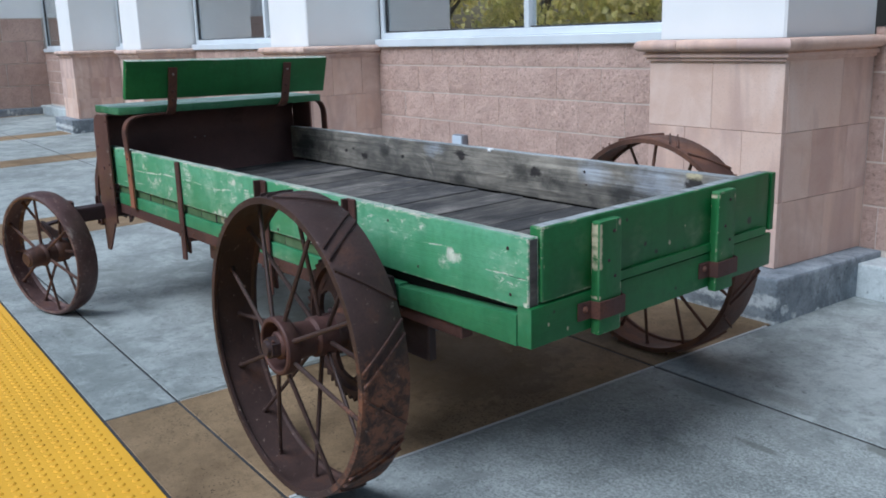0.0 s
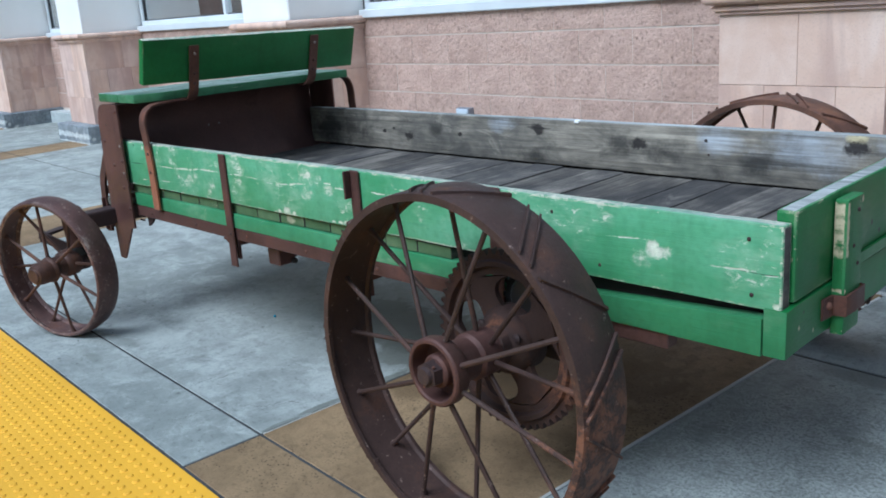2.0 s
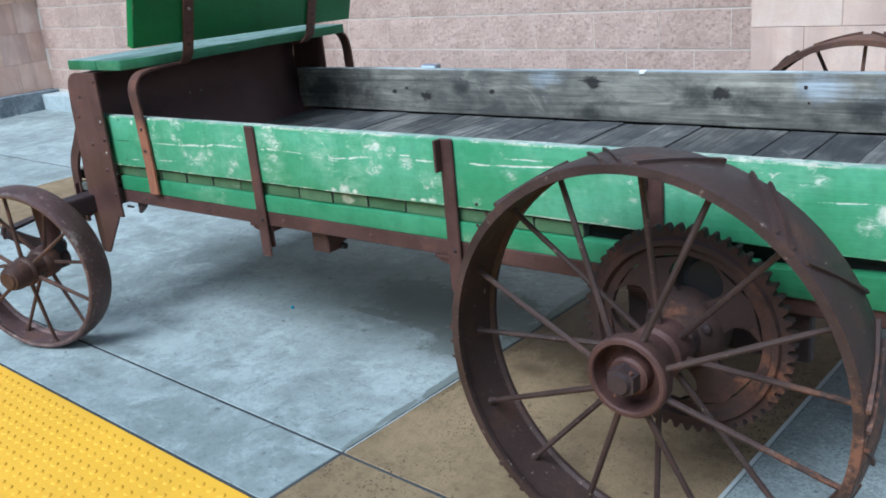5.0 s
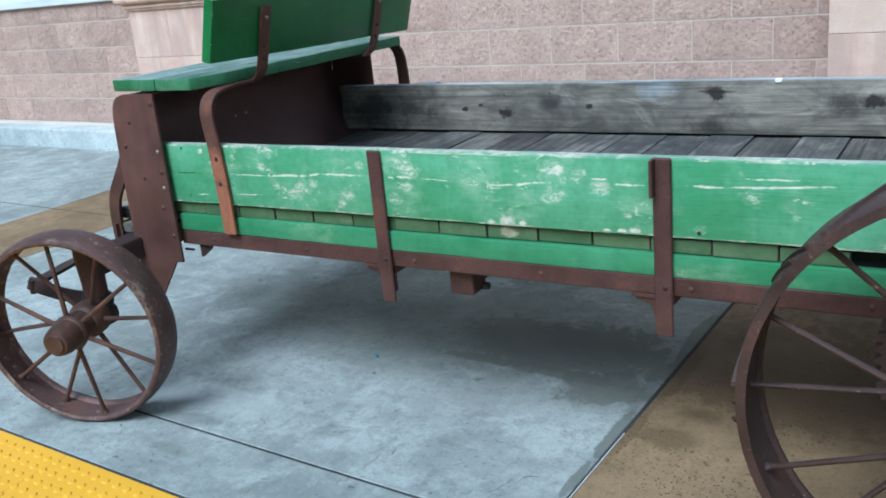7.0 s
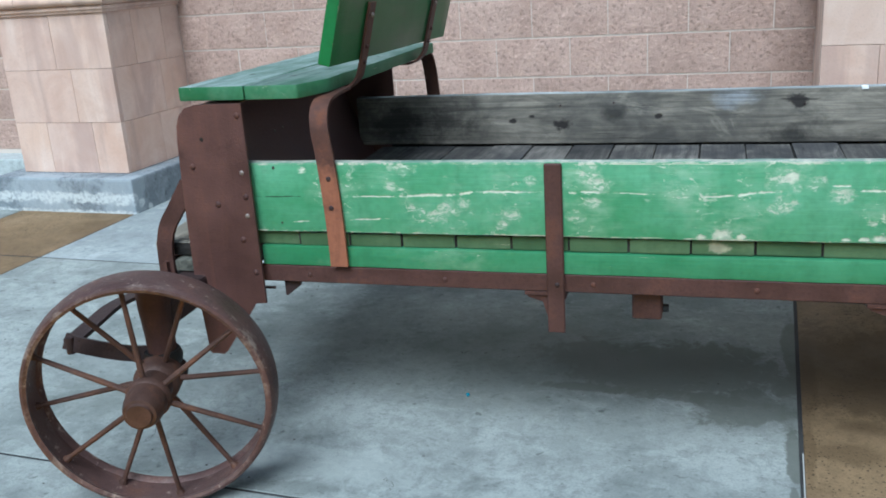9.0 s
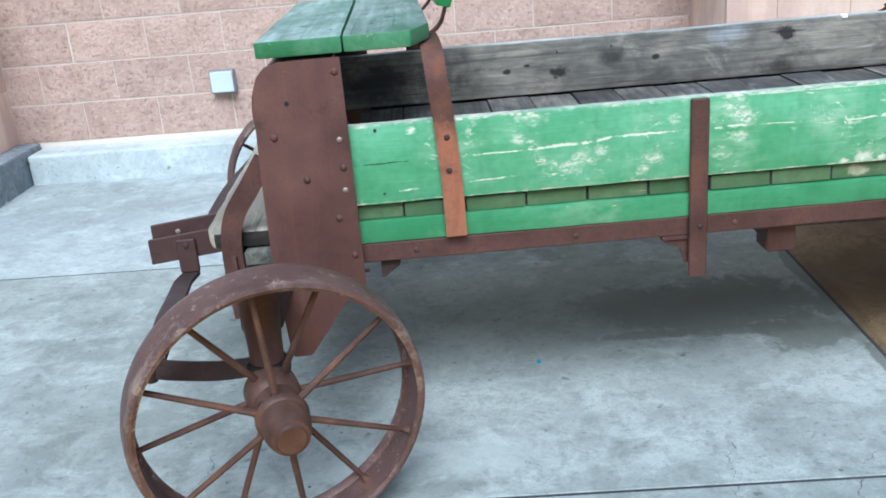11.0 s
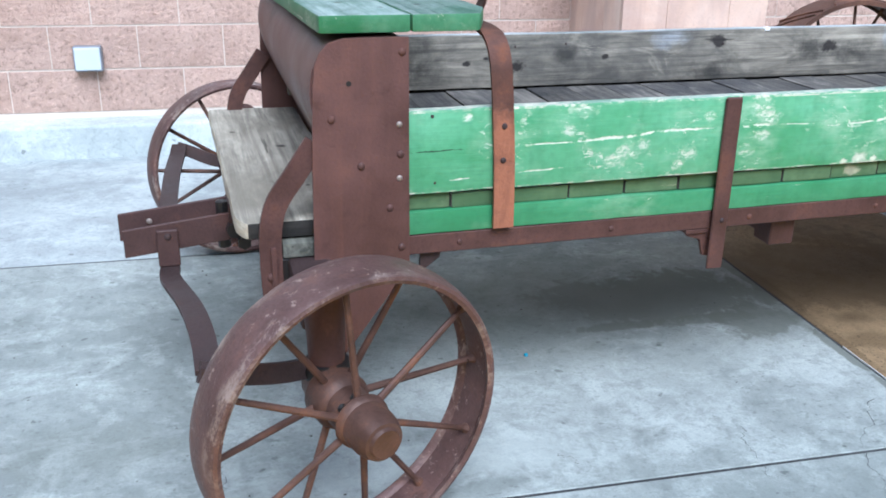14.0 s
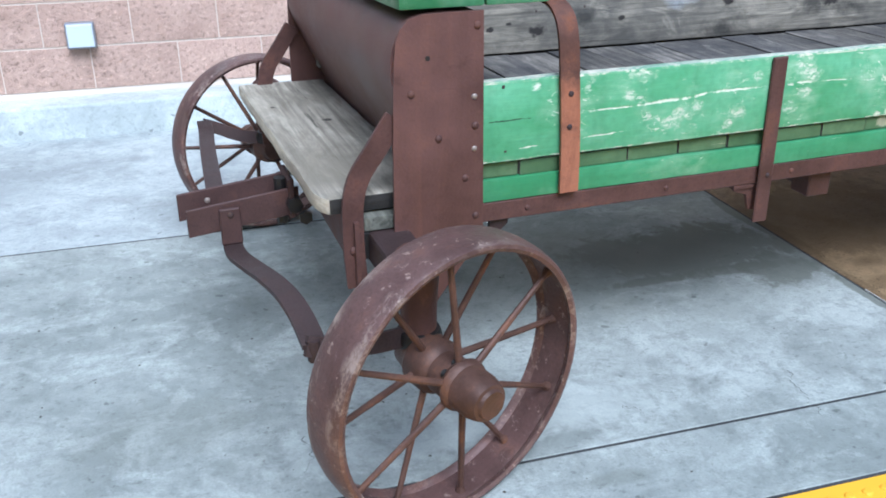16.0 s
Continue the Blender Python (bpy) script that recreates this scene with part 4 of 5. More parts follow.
T = [[(0, 0.62), (0.62, 1)], [(0, 0.30), (0.30, 0.73), (0.73, 1)], [(0, 0.5), (0.5, 1)]]
column("pier_1", 1.585, 2.33, T)
column("pier_2", -2.81, -2.05, [T[1], T[0], T[2]])
column("pier_3", -7.16, -6.39, T)
column("pier_4", -10.4, -9.6, T)

upper = thing("wall_upper", box(bmesh.new(), (-14.5, 0.02, 2.9), (6.0, 0.25, 4.6)), STUCCO, "white stucco wall above the windows", "wall", BUILD, kind="structure")
bm = bmesh.new()
box(bm, (-15, -1.0, 4.6), (6.5, 1.0, 4.75))
thing("roof", bm, STUCCO, "flat white roof edge", "roof", BUILD, kind="structure")


def window(n, u0, u1, mullions):
    w = holder("window_%d" % n, "white-framed shop window above the block wall", "window", BUILD, "structure")
    bm = bmesh.new()
    box(bm, (u0, -0.035, H), (u1, 0.22, H + 0.065), 0.006)
    part("sill", bm, ALU, w, "pale metal sill")
    z0, z1 = H + 0.065, 2.9
    bm = bmesh.new()
    for a, b, c, d in ((u0, u1, z0, z0 + 0.05), (u0, u1, z1 - 0.05, z1), (u0, u0 + 0.05, z0 + 0.05, z1 - 0.05), (u1 - 0.05, u1, z0 + 0.05, z1 - 0.05)):
        box(bm, (a, 0.03, c), (b, 0.11, d), 0.004)
    part("frame", bm, ALU, w)
    edges = [u0 + 0.05] + list(mullions) + [u1 - 0.05]
    for m_ in mullions:
        bm = bmesh.new()
        box(bm, (m_ - 0.025, 0.03, z0 + 0.05), (m_ + 0.025, 0.11, z1 - 0.05), 0.004)
        part("mullion", bm, ALU, w)
    for a, b in zip(edges, edges[1:]):
        bm = bmesh.new()
        box(bm, (a + 0.0, 0.066, z0 + 0.05), (b, 0.072, z1 - 0.05))
        pane = part("pane", bm, GLASS, w)
        gb = bmesh.new()
        for q0, q1, q2, q3 in ((a, a + 0.014, z0 + 0.05, z1 - 0.05), (b - 0.014, b, z0 + 0.05, z1 - 0.05), (a + 0.014, b - 0.014, z0 + 0.05, z0 + 0.062)):
            box(gb, (q0, 0.050, q2), (q1, 0.064, q3), 0.001)
        part("gasket", gb, JOINT, w, "dark rubber gasket")
        pane.visible_shadow = False


window(1, -2.05, 1.585, (-0.166,))
window(2, -6.39, -2.81, (-4.37,))
window(3, -9.6, -7.16, (-8.4,))
window(4, -14.45, -10.4, (-12.4,))
bm = bmesh.new()
box(bm, (-14.4, 3.2, 0), (6, 3.3, 4.6))
box(bm, (-14.4, 0.25, 1.0), (6, 3.2, 1.05))
box(bm, (-14.4, 0.25, 3.4), (6, 3.2, 3.45))
thing("wall_back", bm, DARKROOM, "plain dim wall inside the shop", "wall", BUILD, kind="structure")

# the wing at the far end
wing = holder("wall_wing", "far wing of pink block with white stucco above", "wall", BUILD, "structure")
bm = bmesh.new()
box(bm, (-14.9, -6, -0.1), (-14.5, 0.3, 1.86))
part("mortar", bm, MORTAR, wing)
bm = bmesh.new()
box(bm, (-14.9, -6, 1.86), (-14.49, 0.3, 4.6))
part("stucco", bm, STUCCO, wing)
bm = bmesh.new()
box(bm, (-14.5, -6, -0.1), (-14.36, -0.2, 0.17), 0.015, 2)
part("kerb", bm, CONC_FOOT, wing, "grey stained kerb")
for row in range(4):
    for k in range(8):
        v0 = -5.8 + 0.78 * k + (0.39 if row % 2 else 0.0)
        if v0 > -0.1:
            continue
        bm = bmesh.new()
        box(bm, (-14.51, v0 + 0.006, 0.176 + 0.42 * row), (-14.488, min(v0 + 0.774, -0.003), 0.176 + 0.42 * row + 0.408), 0.005)
        part("block", bm, BLOCK, wing)

# square light set into the wall
lamp = holder("wall_light", "small square wall light with frosted lens and grey rim", "lamp", BUILD)
bm = bmesh.new()
box(bm, (-0.938, -0.056, 0.436), (-0.806, 0.0, 0.557), 0.010, 2)
part("housing", bm, RIM, lamp, "grey metal housing")
bm = bmesh.new()
box(bm, (-0.931, -0.064, 0.443), (-0.813, -0.053, 0.550), 0.006, 2)
part("lens", bm, LAMPGLASS, lamp, "frosted pale lens")


# ---- the wagon ----
K = 0.02      # the pavement's fall across the wagon


def lean(bm):
    for v in bm.verts:
        v.co.z += K * v.co.y
    return bm


wagon = holder("farm_wagon", "old green wooden farm wagon with rusted iron wheels and sprung seat", "wagon")


def wpart(name, bm, material, label="", parent=None, smooth=0):
    return part(name, lean(bm), material, parent or wagon, label, smooth)


def edge_wear(ob, material, flat=0.965):
    """Gives the rounded arrises their own, more worn paint."""
    ob.data.materials.append(material)
    k = len(ob.data.materials) - 1
    for f in ob.data.polygons:
        if max(abs(c) for c in f.normal) < flat:
            f.material_index = k


# boards of the box
side = wpart("side_board", plank((-0.13, 0.0, 0.617), (2.885, 0.036, 0.797), 0.005, 0.0016, 0, 40, 1.0), [GREEN_SIDE, GREEN_EDGE, WOOD_FAR, WOOD_FLOOR], "faded green side board with white paint chips", smooth=40)
for f in side.data.polygons:
    f.material_index = 1 if f.normal.z > 0.5 else (2 if f.normal.y > 0.8 else (3 if f.normal.x > 0.8 else 0))
edge_wear(side, EDGE_SIDE)
wpart("lower_board", plank((-0.01, 0.002, 0.523), (2.34, 0.036, 0.576), 0.004, 0.0014, 0, 36, 5.0), GREEN_LOW, "narrow faded green lower board", smooth=40)
bm = plank((2.345, -0.004, 0.515), (2.845, 0.036, 0.598), 0.004, 0.0012, 0, 10, 7.0)
for v in bm.verts:
    if v.co.z > 0.56:
        v.co.z -= 0.026 * (2.845 - v.co.x) / 0.5
wpart("tail_sill", bm, GREEN_SILL_SHADED, "green sill board at the tail", smooth=40)
far = wpart("side_board", plank((-0.13, 1.035, 0.617), (2.822, 1.078, 0.79), 0.006, 0.002, 0, 40, 9.0), [WOOD_FAR, GREEN_SIDE, WOOD_TOP], "bare grey weathered side board with dark knots", smooth=40)
for f in far.data.polygons:
    f.material_index = 1 if f.normal.y > 0.8 else (2 if f.normal.z > 0.5 else 0)
# inner side coloured near black to paint shade into the floor slot
far_low = wpart("lower_board", plank((-0.01, 1.052, 0.515), (2.84, 1.077, 0.621), 0.004, 0.0014, 0, 20, 11.0), [GREEN_LOW, WOOD_DARK_SHADE], "green lower board, inner side coloured as shade")
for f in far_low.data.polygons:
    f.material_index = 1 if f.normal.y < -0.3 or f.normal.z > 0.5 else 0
for x, z, r in ((2.11, 0.747, 0.006), (2.12, 0.70, 0.004), (0.62, 0.75, 0.004), (0.80, 0.755, 0.004), (1.40, 0.74, 0.0045)):
    bm = bmesh.new()
    rivet(bm, (x, 1.034, z), r)
    wpart("nail", bm, RUST_DARK, "", far)
bm = bmesh.new()
box(bm, (1.562, 1.031, 0.781), (1.582, 1.050, 0.7925), 0.002)
wpart("paint_fleck", bm, STUCCO, "fleck of white paint", far)
x = -0.041
n = 0
while x < 2.80:
    w = min(0.1405, 2.846 - x)
    y0 = 0.013 + 0.003 * math.sin(n * 5.1) if x < 1.9 else 0.075
    if n:
        # added dark strip, paints the shade of the gap between two boards
        bm = bmesh.new()
        box(bm, (x - 0.0026, y0 + 0.005, 0.579), (x + 0.0026, 1.03, 0.606))
        wpart("joint_dirt", bm, WOOD_DARK_SHADE, "dark strip painting shade between the boards")
    b = wpart("floor_board", plank((x + 0.0022, y0, 0.577), (x + w - 0.0022, 1.033, 0.612 + 0.0015 * math.sin(n * 2.7)), 0.003, 0.0012, 1, 8, n * 1.3), [WOOD_FLOOR, GREEN_DULL])
    for f in b.data.polygons:
        f.material_index = 1 if f.normal.y < -0.6 else 0
    x += w
    n += 1

for x, z in ((2.812, 0.762), (2.82, 0.645), (2.44, 0.648), (1.62, 0.632), (0.053, 0.785), (0.06, 0.64), (2.30, 0.76)):
    bm = bmesh.new()
    rivet(bm, (x, 0.0005, z), 0.005)
    wpart("nail", bm, RUST_DARK, "", side)

# added dark backing: blocks light and paints shade behind the sill gap
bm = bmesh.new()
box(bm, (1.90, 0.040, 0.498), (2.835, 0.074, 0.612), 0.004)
wpart("bed_beam", bm, WOOD_DARK_SHADE, "added dark backing, shade behind the side board", smooth=40)

# tailgate
tail = pose(2.885, 0.0, 0, 0, 0, 1.4)


def tpart(name, bm, material, label="", parent=None, smooth=0):
    bm.transform(tail)
    return wpart(name, bm, material, label, parent, smooth)


upper_t = tpart("tailgate_board", plank((-0.035, 0.040, 0.627), (0.008, 1.055, 0.818), 0.006, 0.0016, 1, 16, 13.0), [GREEN_TAIL, WOOD_TOP, WOOD_FAR], "dark green upper tailgate board", smooth=40)
for f in upper_t.data.polygons:
    f.material_index = 1 if f.normal.z > 0.5 else (2 if f.normal.x < -0.8 else 0)
edge_wear(upper_t, EDGE_DARK)
lower_t = tpart("tailgate_board", plank((-0.038, -0.003, 0.518), (0.012, 1.075, 0.622), 0.005, 0.0014, 1, 16, 17.0), [GREEN_TAIL, GREEN_SILL_SHADED], "dark green lower tailgate board", smooth=40)
for f in lower_t.data.polygons:
    f.material_index = 1 if f.normal.y < -0.8 else 0
# added strip that stands for the far side board's end past the tailgate
tpart("end_cleat", plank((-0.030, 1.060, 0.632), (0.012, 1.084, 0.814), 0.004, 0.0008, 2, 8, 27.0), GREEN_TAIL, "dark green strip standing for the end of the far side board", smooth=40)
tpart("tailgate_strip", plank((0.009, 0.31, 0.626), (0.017, 1.03, 0.652), 0.002, 0.0006, 1, 10, 3.0), GREEN_DARK, "thin dark green strip")
for y0 in (0.217, 0.738):
    bm = plank((0.010, y0, 0.506), (0.040, y0 + 0.088, 0.806), 0.007, 0.0012, 2, 10, y0 * 9)
    batten = tpart("batten", bm, GREEN_BATTEN, "dark green batten with paint worn off its edge", smooth=40)
    for oy, z in ((0.055, 0.775), (0.035, 0.70), (0.06, 0.655)):
        bm = bmesh.new()
        bmesh.ops.create_uvsphere(bm, u_segments=8, v_segments=5, radius=0.005)
        bm.transform(Matrix.Translation((0.039, y0 + oy, z)))
        tpart("nail", bm, RUST_DARK, "", batten)
    edge_wear(batten, EDGE_DARK)
    bm = bmesh.new()
    c = y0 + 0.046
    pts = [(0.014, c - 0.098, 0.575), (0.018, c - 0.054, 0.575), (0.044, c - 0.049, 0.575), (0.046, c, 0.575), (0.044, c + 0.049, 0.575), (0.018, c + 0.054, 0.575), (0.014, c + 0.07, 0.575)]
    bar(bm, pts, (0, 0, 1), 0.046, 0.006)
    cleat = tpart("bracket", bm, RUST, "rusted iron bracket round the batten")
    bm = bmesh.new()
    b2 = bmesh.new()
    bmesh.ops.create_uvsphere(b2, u_segments=8, v_segments=5, radius=0.009)
    join(bm, b2, Matrix.Translation((0.018, c - 0.076, 0.580)))
    tpart("bolt", bm, RUST_BACK, "rusted bolt head", cleat)

# iron rails, stakes and cross bars
for y0, nm in ((0.004, ""), (1.034, "")):
    bm = bmesh.new()
    box(bm, (-0.02, y0, 0.476), (2.62, y0 + 0.042, 0.5225), 0.003)
    wpart("rail", bm, RUST, "rusted iron rail under the boards")
for k in range(7):
    bm = bmesh.new()
    rivet(bm, (0.12 + 0.37 * k, 0.004, 0.498), 0.007)
    wpart("rivet", bm, RUST)


def stake(x, y, s, z0, z1, flange):
    bm = bmesh.new()
    box(bm, (x - 0.021, min(y, y - s * 0.009), z0), (x + 0.021, max(y, y - s * 0.009), z1), 0.003)
    if flange:
        box(bm, (x - 0.021, min(y - s * 0.009, y - s * flange), z1 - 0.085), (x - 0.013, max(y - s * 0.009, y - s * flange), z1), 0.002)
    return wpart("stake", bm, RUST, "rusted angle-iron stake", smooth=30)


for x, z0, z1, fl in ((0.771, 0.375, 0.797, 0.0), (1.541, 0.38, 0.800, 0.034), (2.115, 0.40, 0.803, 0.03)):
    st = stake(x, -0.001, 1, z0, z1, fl)
    for z in (0.50,):
        bm = bmesh.new()
        rivet(bm, (x + 0.004, -0.010, z), 0.0065)
        wpart("bolt", bm, RUST_DARK, "", st, 40)
    stake(x, 1.079, -1, z0, 0.76, fl)
    bm = bmesh.new()
    box(bm, (x - 0.02, 0.01, 0.452), (x + 0.02, 1.07, 0.475), 0.002)
    plate(bm, [(x + 0.012, 0.474), (x - 0.080, 0.474), (x - 0.072, 0.458), (x - 0.036, 0.446), (x - 0.024, 0.405), (x + 0.012, 0.400)], 0.012, 0.022)
    box(bm, (x - 0.080, 0.006, 0.465), (x - 0.012, 0.07, 0.4755), 0.001)
    wpart("cross_bar", bm, RUST, "rusted cross bar under the bed")
bm = bmesh.new()
box(bm, (0.948, 0.03, 0.404), (1.018, 0.10, 0.476), 0.004)
box(bm, (0.955, 0.10, 0.42), (1.01, 1.04, 0.476), 0.004)
wpart("cross_bar", bm, RUST, "rusted channel cross bar")
bm = bmesh.new()
tube(bm, (1.01, 0.09, 0.412), (1.032, 0.09, 0.412), 0.012, 0.010, 8)
wpart("pin", bm, BLACK)
for y0 in (0.02, 1.03):
    bm = bmesh.new()
    box(bm, (2.03, y0, 0.36), (2.45, y0 + 0.03, 0.516), 0.004)
    wpart("axle_bracket", bm, RUST_DARK, "dark iron axle bracket")


# ---- wheels ----
def wheel(parent, name, cx, cy, cz, R, w, s, spokes, hub_mat, rim_mat, front, first=24.0, label="", yaw=0.0, camber=0.0):
    """s: +1 if its outer side looks towards -y."""
    bm = bmesh.new()
    t = 0.010 if front else 0.011
    prof = [(R - 0.020, -w / 2 + 0.004), (R - 0.012, -w / 2), (R - 0.005, -w / 2 + 0.002), (R - 0.001, -w / 2 + 0.010), (R + 0.003, -w / 2 + 0.03), (R + 0.0045, 0.0), (R + 0.003, w / 2 - 0.03), (R - 0.001, w / 2 - 0.010), (R - 0.005, w / 2 - 0.002), (R - 0.012, w / 2), (R - 0.020, w / 2 - 0.004),
            (R - 0.018, w / 2 - 0.012), (R - t, w / 2 - 0.020), (R - t, -w / 2 + 0.020), (R - 0.018, -w / 2 + 0.012)] if front else [(R - t * 1.8, -w / 2), (R - 0.002, -w / 2), (R, -w / 2 + 0.004), (R + 0.003, 0.0), (R, w / 2 - 0.004), (R - 0.002, w / 2), (R - t * 1.8, w / 2), (R - t * 1.8, w / 2 - 0.010), (R - t, w / 2 - 0.016), (R - t, -w / 2 + 0.016), (R - t * 1.8, -w / 2 + 0.010)]
    lathe(bm, prof, 72, True)
    rim = part(name, bm, rim_mat, parent, label, 35)
    rim.matrix_local = Matrix.Translation((cx, cy, cz)) @ pose(0, 0, 0, 0, 0, yaw + (180 if s < 0 else 0)) @ pose(0, 0, 0, -camber)
    if front:
        hubp = [(0.0, -0.125), (0.034, -0.125), (0.038, -0.118), (0.046, -0.116), (0.052, -0.104), (0.057, -0.085), (0.058, -0.050), (0.064, -0.044), (0.066, -0.034), (0.060, -0.026), (0.054, -0.020), (0.054, 0.022), (0.064, 0.030), (0.069, 0.042), (0.069, 0.085), (0.056, 0.10), (0.045, 0.14), (0.0, 0.14)]
        hubp = [(r * 0.85, y) for r, y in hubp]
        o_out, o_in, rr = -0.030, 0.055, 0.050
    else:
        hubp = [(0.0, -0.078), (0.036, -0.078), (0.041, -0.072), (0.042, -0.044), (0.066, -0.040), (0.069, -0.046), (0.070, -0.082), (0.073, -0.086), (0.081, -0.085), (0.085, -0.080), (0.085, -0.052), (0.080, -0.042), (0.056, -0.030), (0.052, 0.03), (0.060, 0.04), (0.060, 0.10), (0.05, 0.11), (0.05, 0.17), (0.0, 0.17)]
        o_out, o_in, rr = -0.064, 0.070, 0.086
    bm = bmesh.new()
    lathe(bm, hubp, 28)
    if not front:
        for v in bm.verts:
            v.co.z += 0.008
    hub = part("hub", bm, hub_mat, rim, "rusted iron hub with a hollow front cup" if not front else "rusted iron hub with domed cap", 35)
    if not front:
        bm = bmesh.new()
        tube(bm, (0, -0.076, 0.008), (0, -0.104, 0.008), 0.034, 0.032, 6)
        tube(bm, (0, -0.103, 0.008), (0, -0.114, 0.008), 0.024, 0.020, 12)
        part("axle_nut", bm, RUST_DARK, hub, "worn six-sided axle nut", 30)
        bm = bmesh.new()
        tube(bm, (0.022, -0.098, 0.034), (-0.016, -0.098, -0.026), 0.0038, 0.0035, 6)
        part("split_pin", bm, RUST_BACK, hub, "rusted split pin through the axle end")
        for v in hub.data.vertices:
            v.co += v.normal * 0.0015 * noise.noise(v.co * 40)
    else:
        for k in range(2):
            bm = bmesh.new()
            a = radians(100 + 38 * k)
            rivet(bm, (0.0, 0.0, 0.0), 0.009)
            bm.transform(Matrix.Translation((0.046 * math.cos(a), -0.019, 0.046 * math.sin(a))))
            part("grease_hole", bm, BLACK, hub, "dark hole in the hub")
    for k in range(spokes):
        a = 2 * math.pi * k / spokes + radians(first)
        outer = k % 2 == (1 if front else 0)
        y0, y1 = (o_out, -0.012) if outer else (o_in, 0.014)
        r0 = rr if outer else 0.055
        b = a + (0.05 if outer else -0.05)
        bm = bmesh.new()
        tube(bm, (r0 * 0.92 * math.cos(b), y0, r0 * 0.92 * math.sin(b)), ((R - t) * math.cos(a), y1, (R - t) * math.sin(a)), 0.0078 if front else 0.0070, 0.0062, 8)
        e, d = R - t, Vector((math.cos(a), 0, math.sin(a)))
        tube(bm, d * (e - 0.014) + Vector((0, y1, 0)), d * (e + 0.002) + Vector((0, y1, 0)), 0.0065, 0.0125 if front else 0.0105, 8)
        part("spoke", bm, hub_mat if front else rim_mat, rim, "", 40)
    return rim


def cleat(rim, R, w, a, da, slant, gap=0.0):
    """A raised iron bar laid slantwise over the tread."""
    bm = bmesh.new()
    n = 8
    ring = []
    for k in range(n + 1):
        q = k / n
        y = (-w / 2 + 0.004) + (w - 0.008) * q
        th = a + slant * (q - 0.5)
        ring.append([bm.verts.new((r * math.cos(th + o), y, r * math.sin(th + o))) for r, o in ((R - 0.002, -da), (R + 0.008, -da * 0.8), (R + 0.008, da * 0.8), (R - 0.002, da))])
    for r0, r1 in zip(ring, ring[1:]):
        for j in range(4):
            bm.faces.new((r0[j], r0[(j + 1) % 4], r1[(j + 1) % 4], r1[j]))
    bm.faces.new(ring[0])
    bm.faces.new(ring[-1])
    part("cleat", bm, rim.data.materials[0], rim)


RW, RX, RZ = 0.148, 2.2135, 0.432
for s, cx, cy, RR in ((1, RX, -0.264, 0.4335), (-1, RX - 0.030, 1.365, 0.428)):
    rim = wheel(wagon, "rear_wheel", cx, cy, (RZ if s > 0 else 0.421) + K * cy, RR, RW, s, 16, RUST, RUST_WHEEL if s > 0 else RUST_FAR, False, 24.0, "tall rusted iron rear wheel with cleated tread and rod spokes")
    for k in range(8):
        a = 2 * math.pi * k / 8 + radians(58)
        cleat(rim, RR, RW, a, 0.009, 0.25)
        cleat(rim, RR, RW, a - 0.085, 0.009, 0.25)
        cleat(rim, RR, RW, a - 0.41, 0.011, -0.25)

# driving gear beside the near wheel
teeth, G0, G1 = 56, 0.221, 0.235
SEG = teeth * 4


def gear_rings():
    """Outlines from the teeth inwards: root band, raised rib, web edge."""
    tooth = [G1 if k % 4 in (1, 2) else G0 for k in range(SEG)]
    return [(tooth, 0.012), ([0.210] * SEG, 0.012), ([0.206] * SEG, 0.022), ([0.194] * SEG, 0.022), ([0.188] * SEG, 0.008), ([0.170] * SEG, 0.007)]


bm = bmesh.new()
sides = []
for sgn in (-1, 1):
    loops = []
    for radii, half in gear_rings():
        loops.append([bm.verts.new((r * math.cos(2 * math.pi * k / SEG), sgn * half, r * math.sin(2 * math.pi * k / SEG))) for k, r in enumerate(radii)])
    for l0, l1 in zip(loops, loops[1:]):
        for k in range(SEG):
            j = (k + 1) % SEG
            bm.faces.new((l0[k], l0[j], l1[j], l1[k]))
    sides.append(loops)
for k in range(SEG):
    j = (k + 1) % SEG
    bm.faces.new((sides[0][0][k], sides[0][0][j], sides[1][0][j], sides[1][0][k]))
    bm.faces.new((sides[0][-1][k], sides[0][-1][j], sides[1][-1][j], sides[1][-1][k]))
gear = part("gear", bm, RUST_GEAR, wagon, "rust-orange toothed driving gear", 30)
gear.location = (2.2226, -0.094, RZ + 0.0095)
for k in range(4):
    # curved web arms that leave oval openings between them
    bm = bmesh.new()
    a0 = 2 * math.pi * k / 4 + 0.55
    loops = []
    for q in range(9):
        r = 0.070 + (0.174 - 0.070) * q / 8
        half = 0.30 + 0.36 * (2 * q / 8 - 1) ** 2 + (0.25 if q == 0 else 0)
        loops.append([bm.verts.new((r * math.cos(a0 + o), y, r * math.sin(a0 + o))) for o, y in ((-half, -0.007), (0, -0.010), (half, -0.007), (half, 0.007), (0, 0.010), (-half, 0.007))])
    for l0, l1 in zip(loops, loops[1:]):
        for j in range(6):
            bm.faces.new((l0[j], l0[(j + 1) % 6], l1[(j + 1) % 6], l1[j]))
    bm.faces.new(loops[0])
    bm.faces.new(loops[-1])
    part("gear_arm", bm, RUST_GEAR, gear, "", 30)
bm = bmesh.new()
lathe(bm, [(0.0, -0.075), (0.045, -0.075), (0.052, -0.068), (0.056, -0.045), (0.075, -0.030), (0.088, -0.012), (0.088, 0.05), (0.06, 0.07), (0.0, 0.07)], 24)
for v in bm.verts:
    v.co += v.co.normalized() * 0.006 * noise.noise(v.co * 28)
part("gear_hub", bm, RUST_GEAR, gear, "lumpy rusted gear hub", 40)
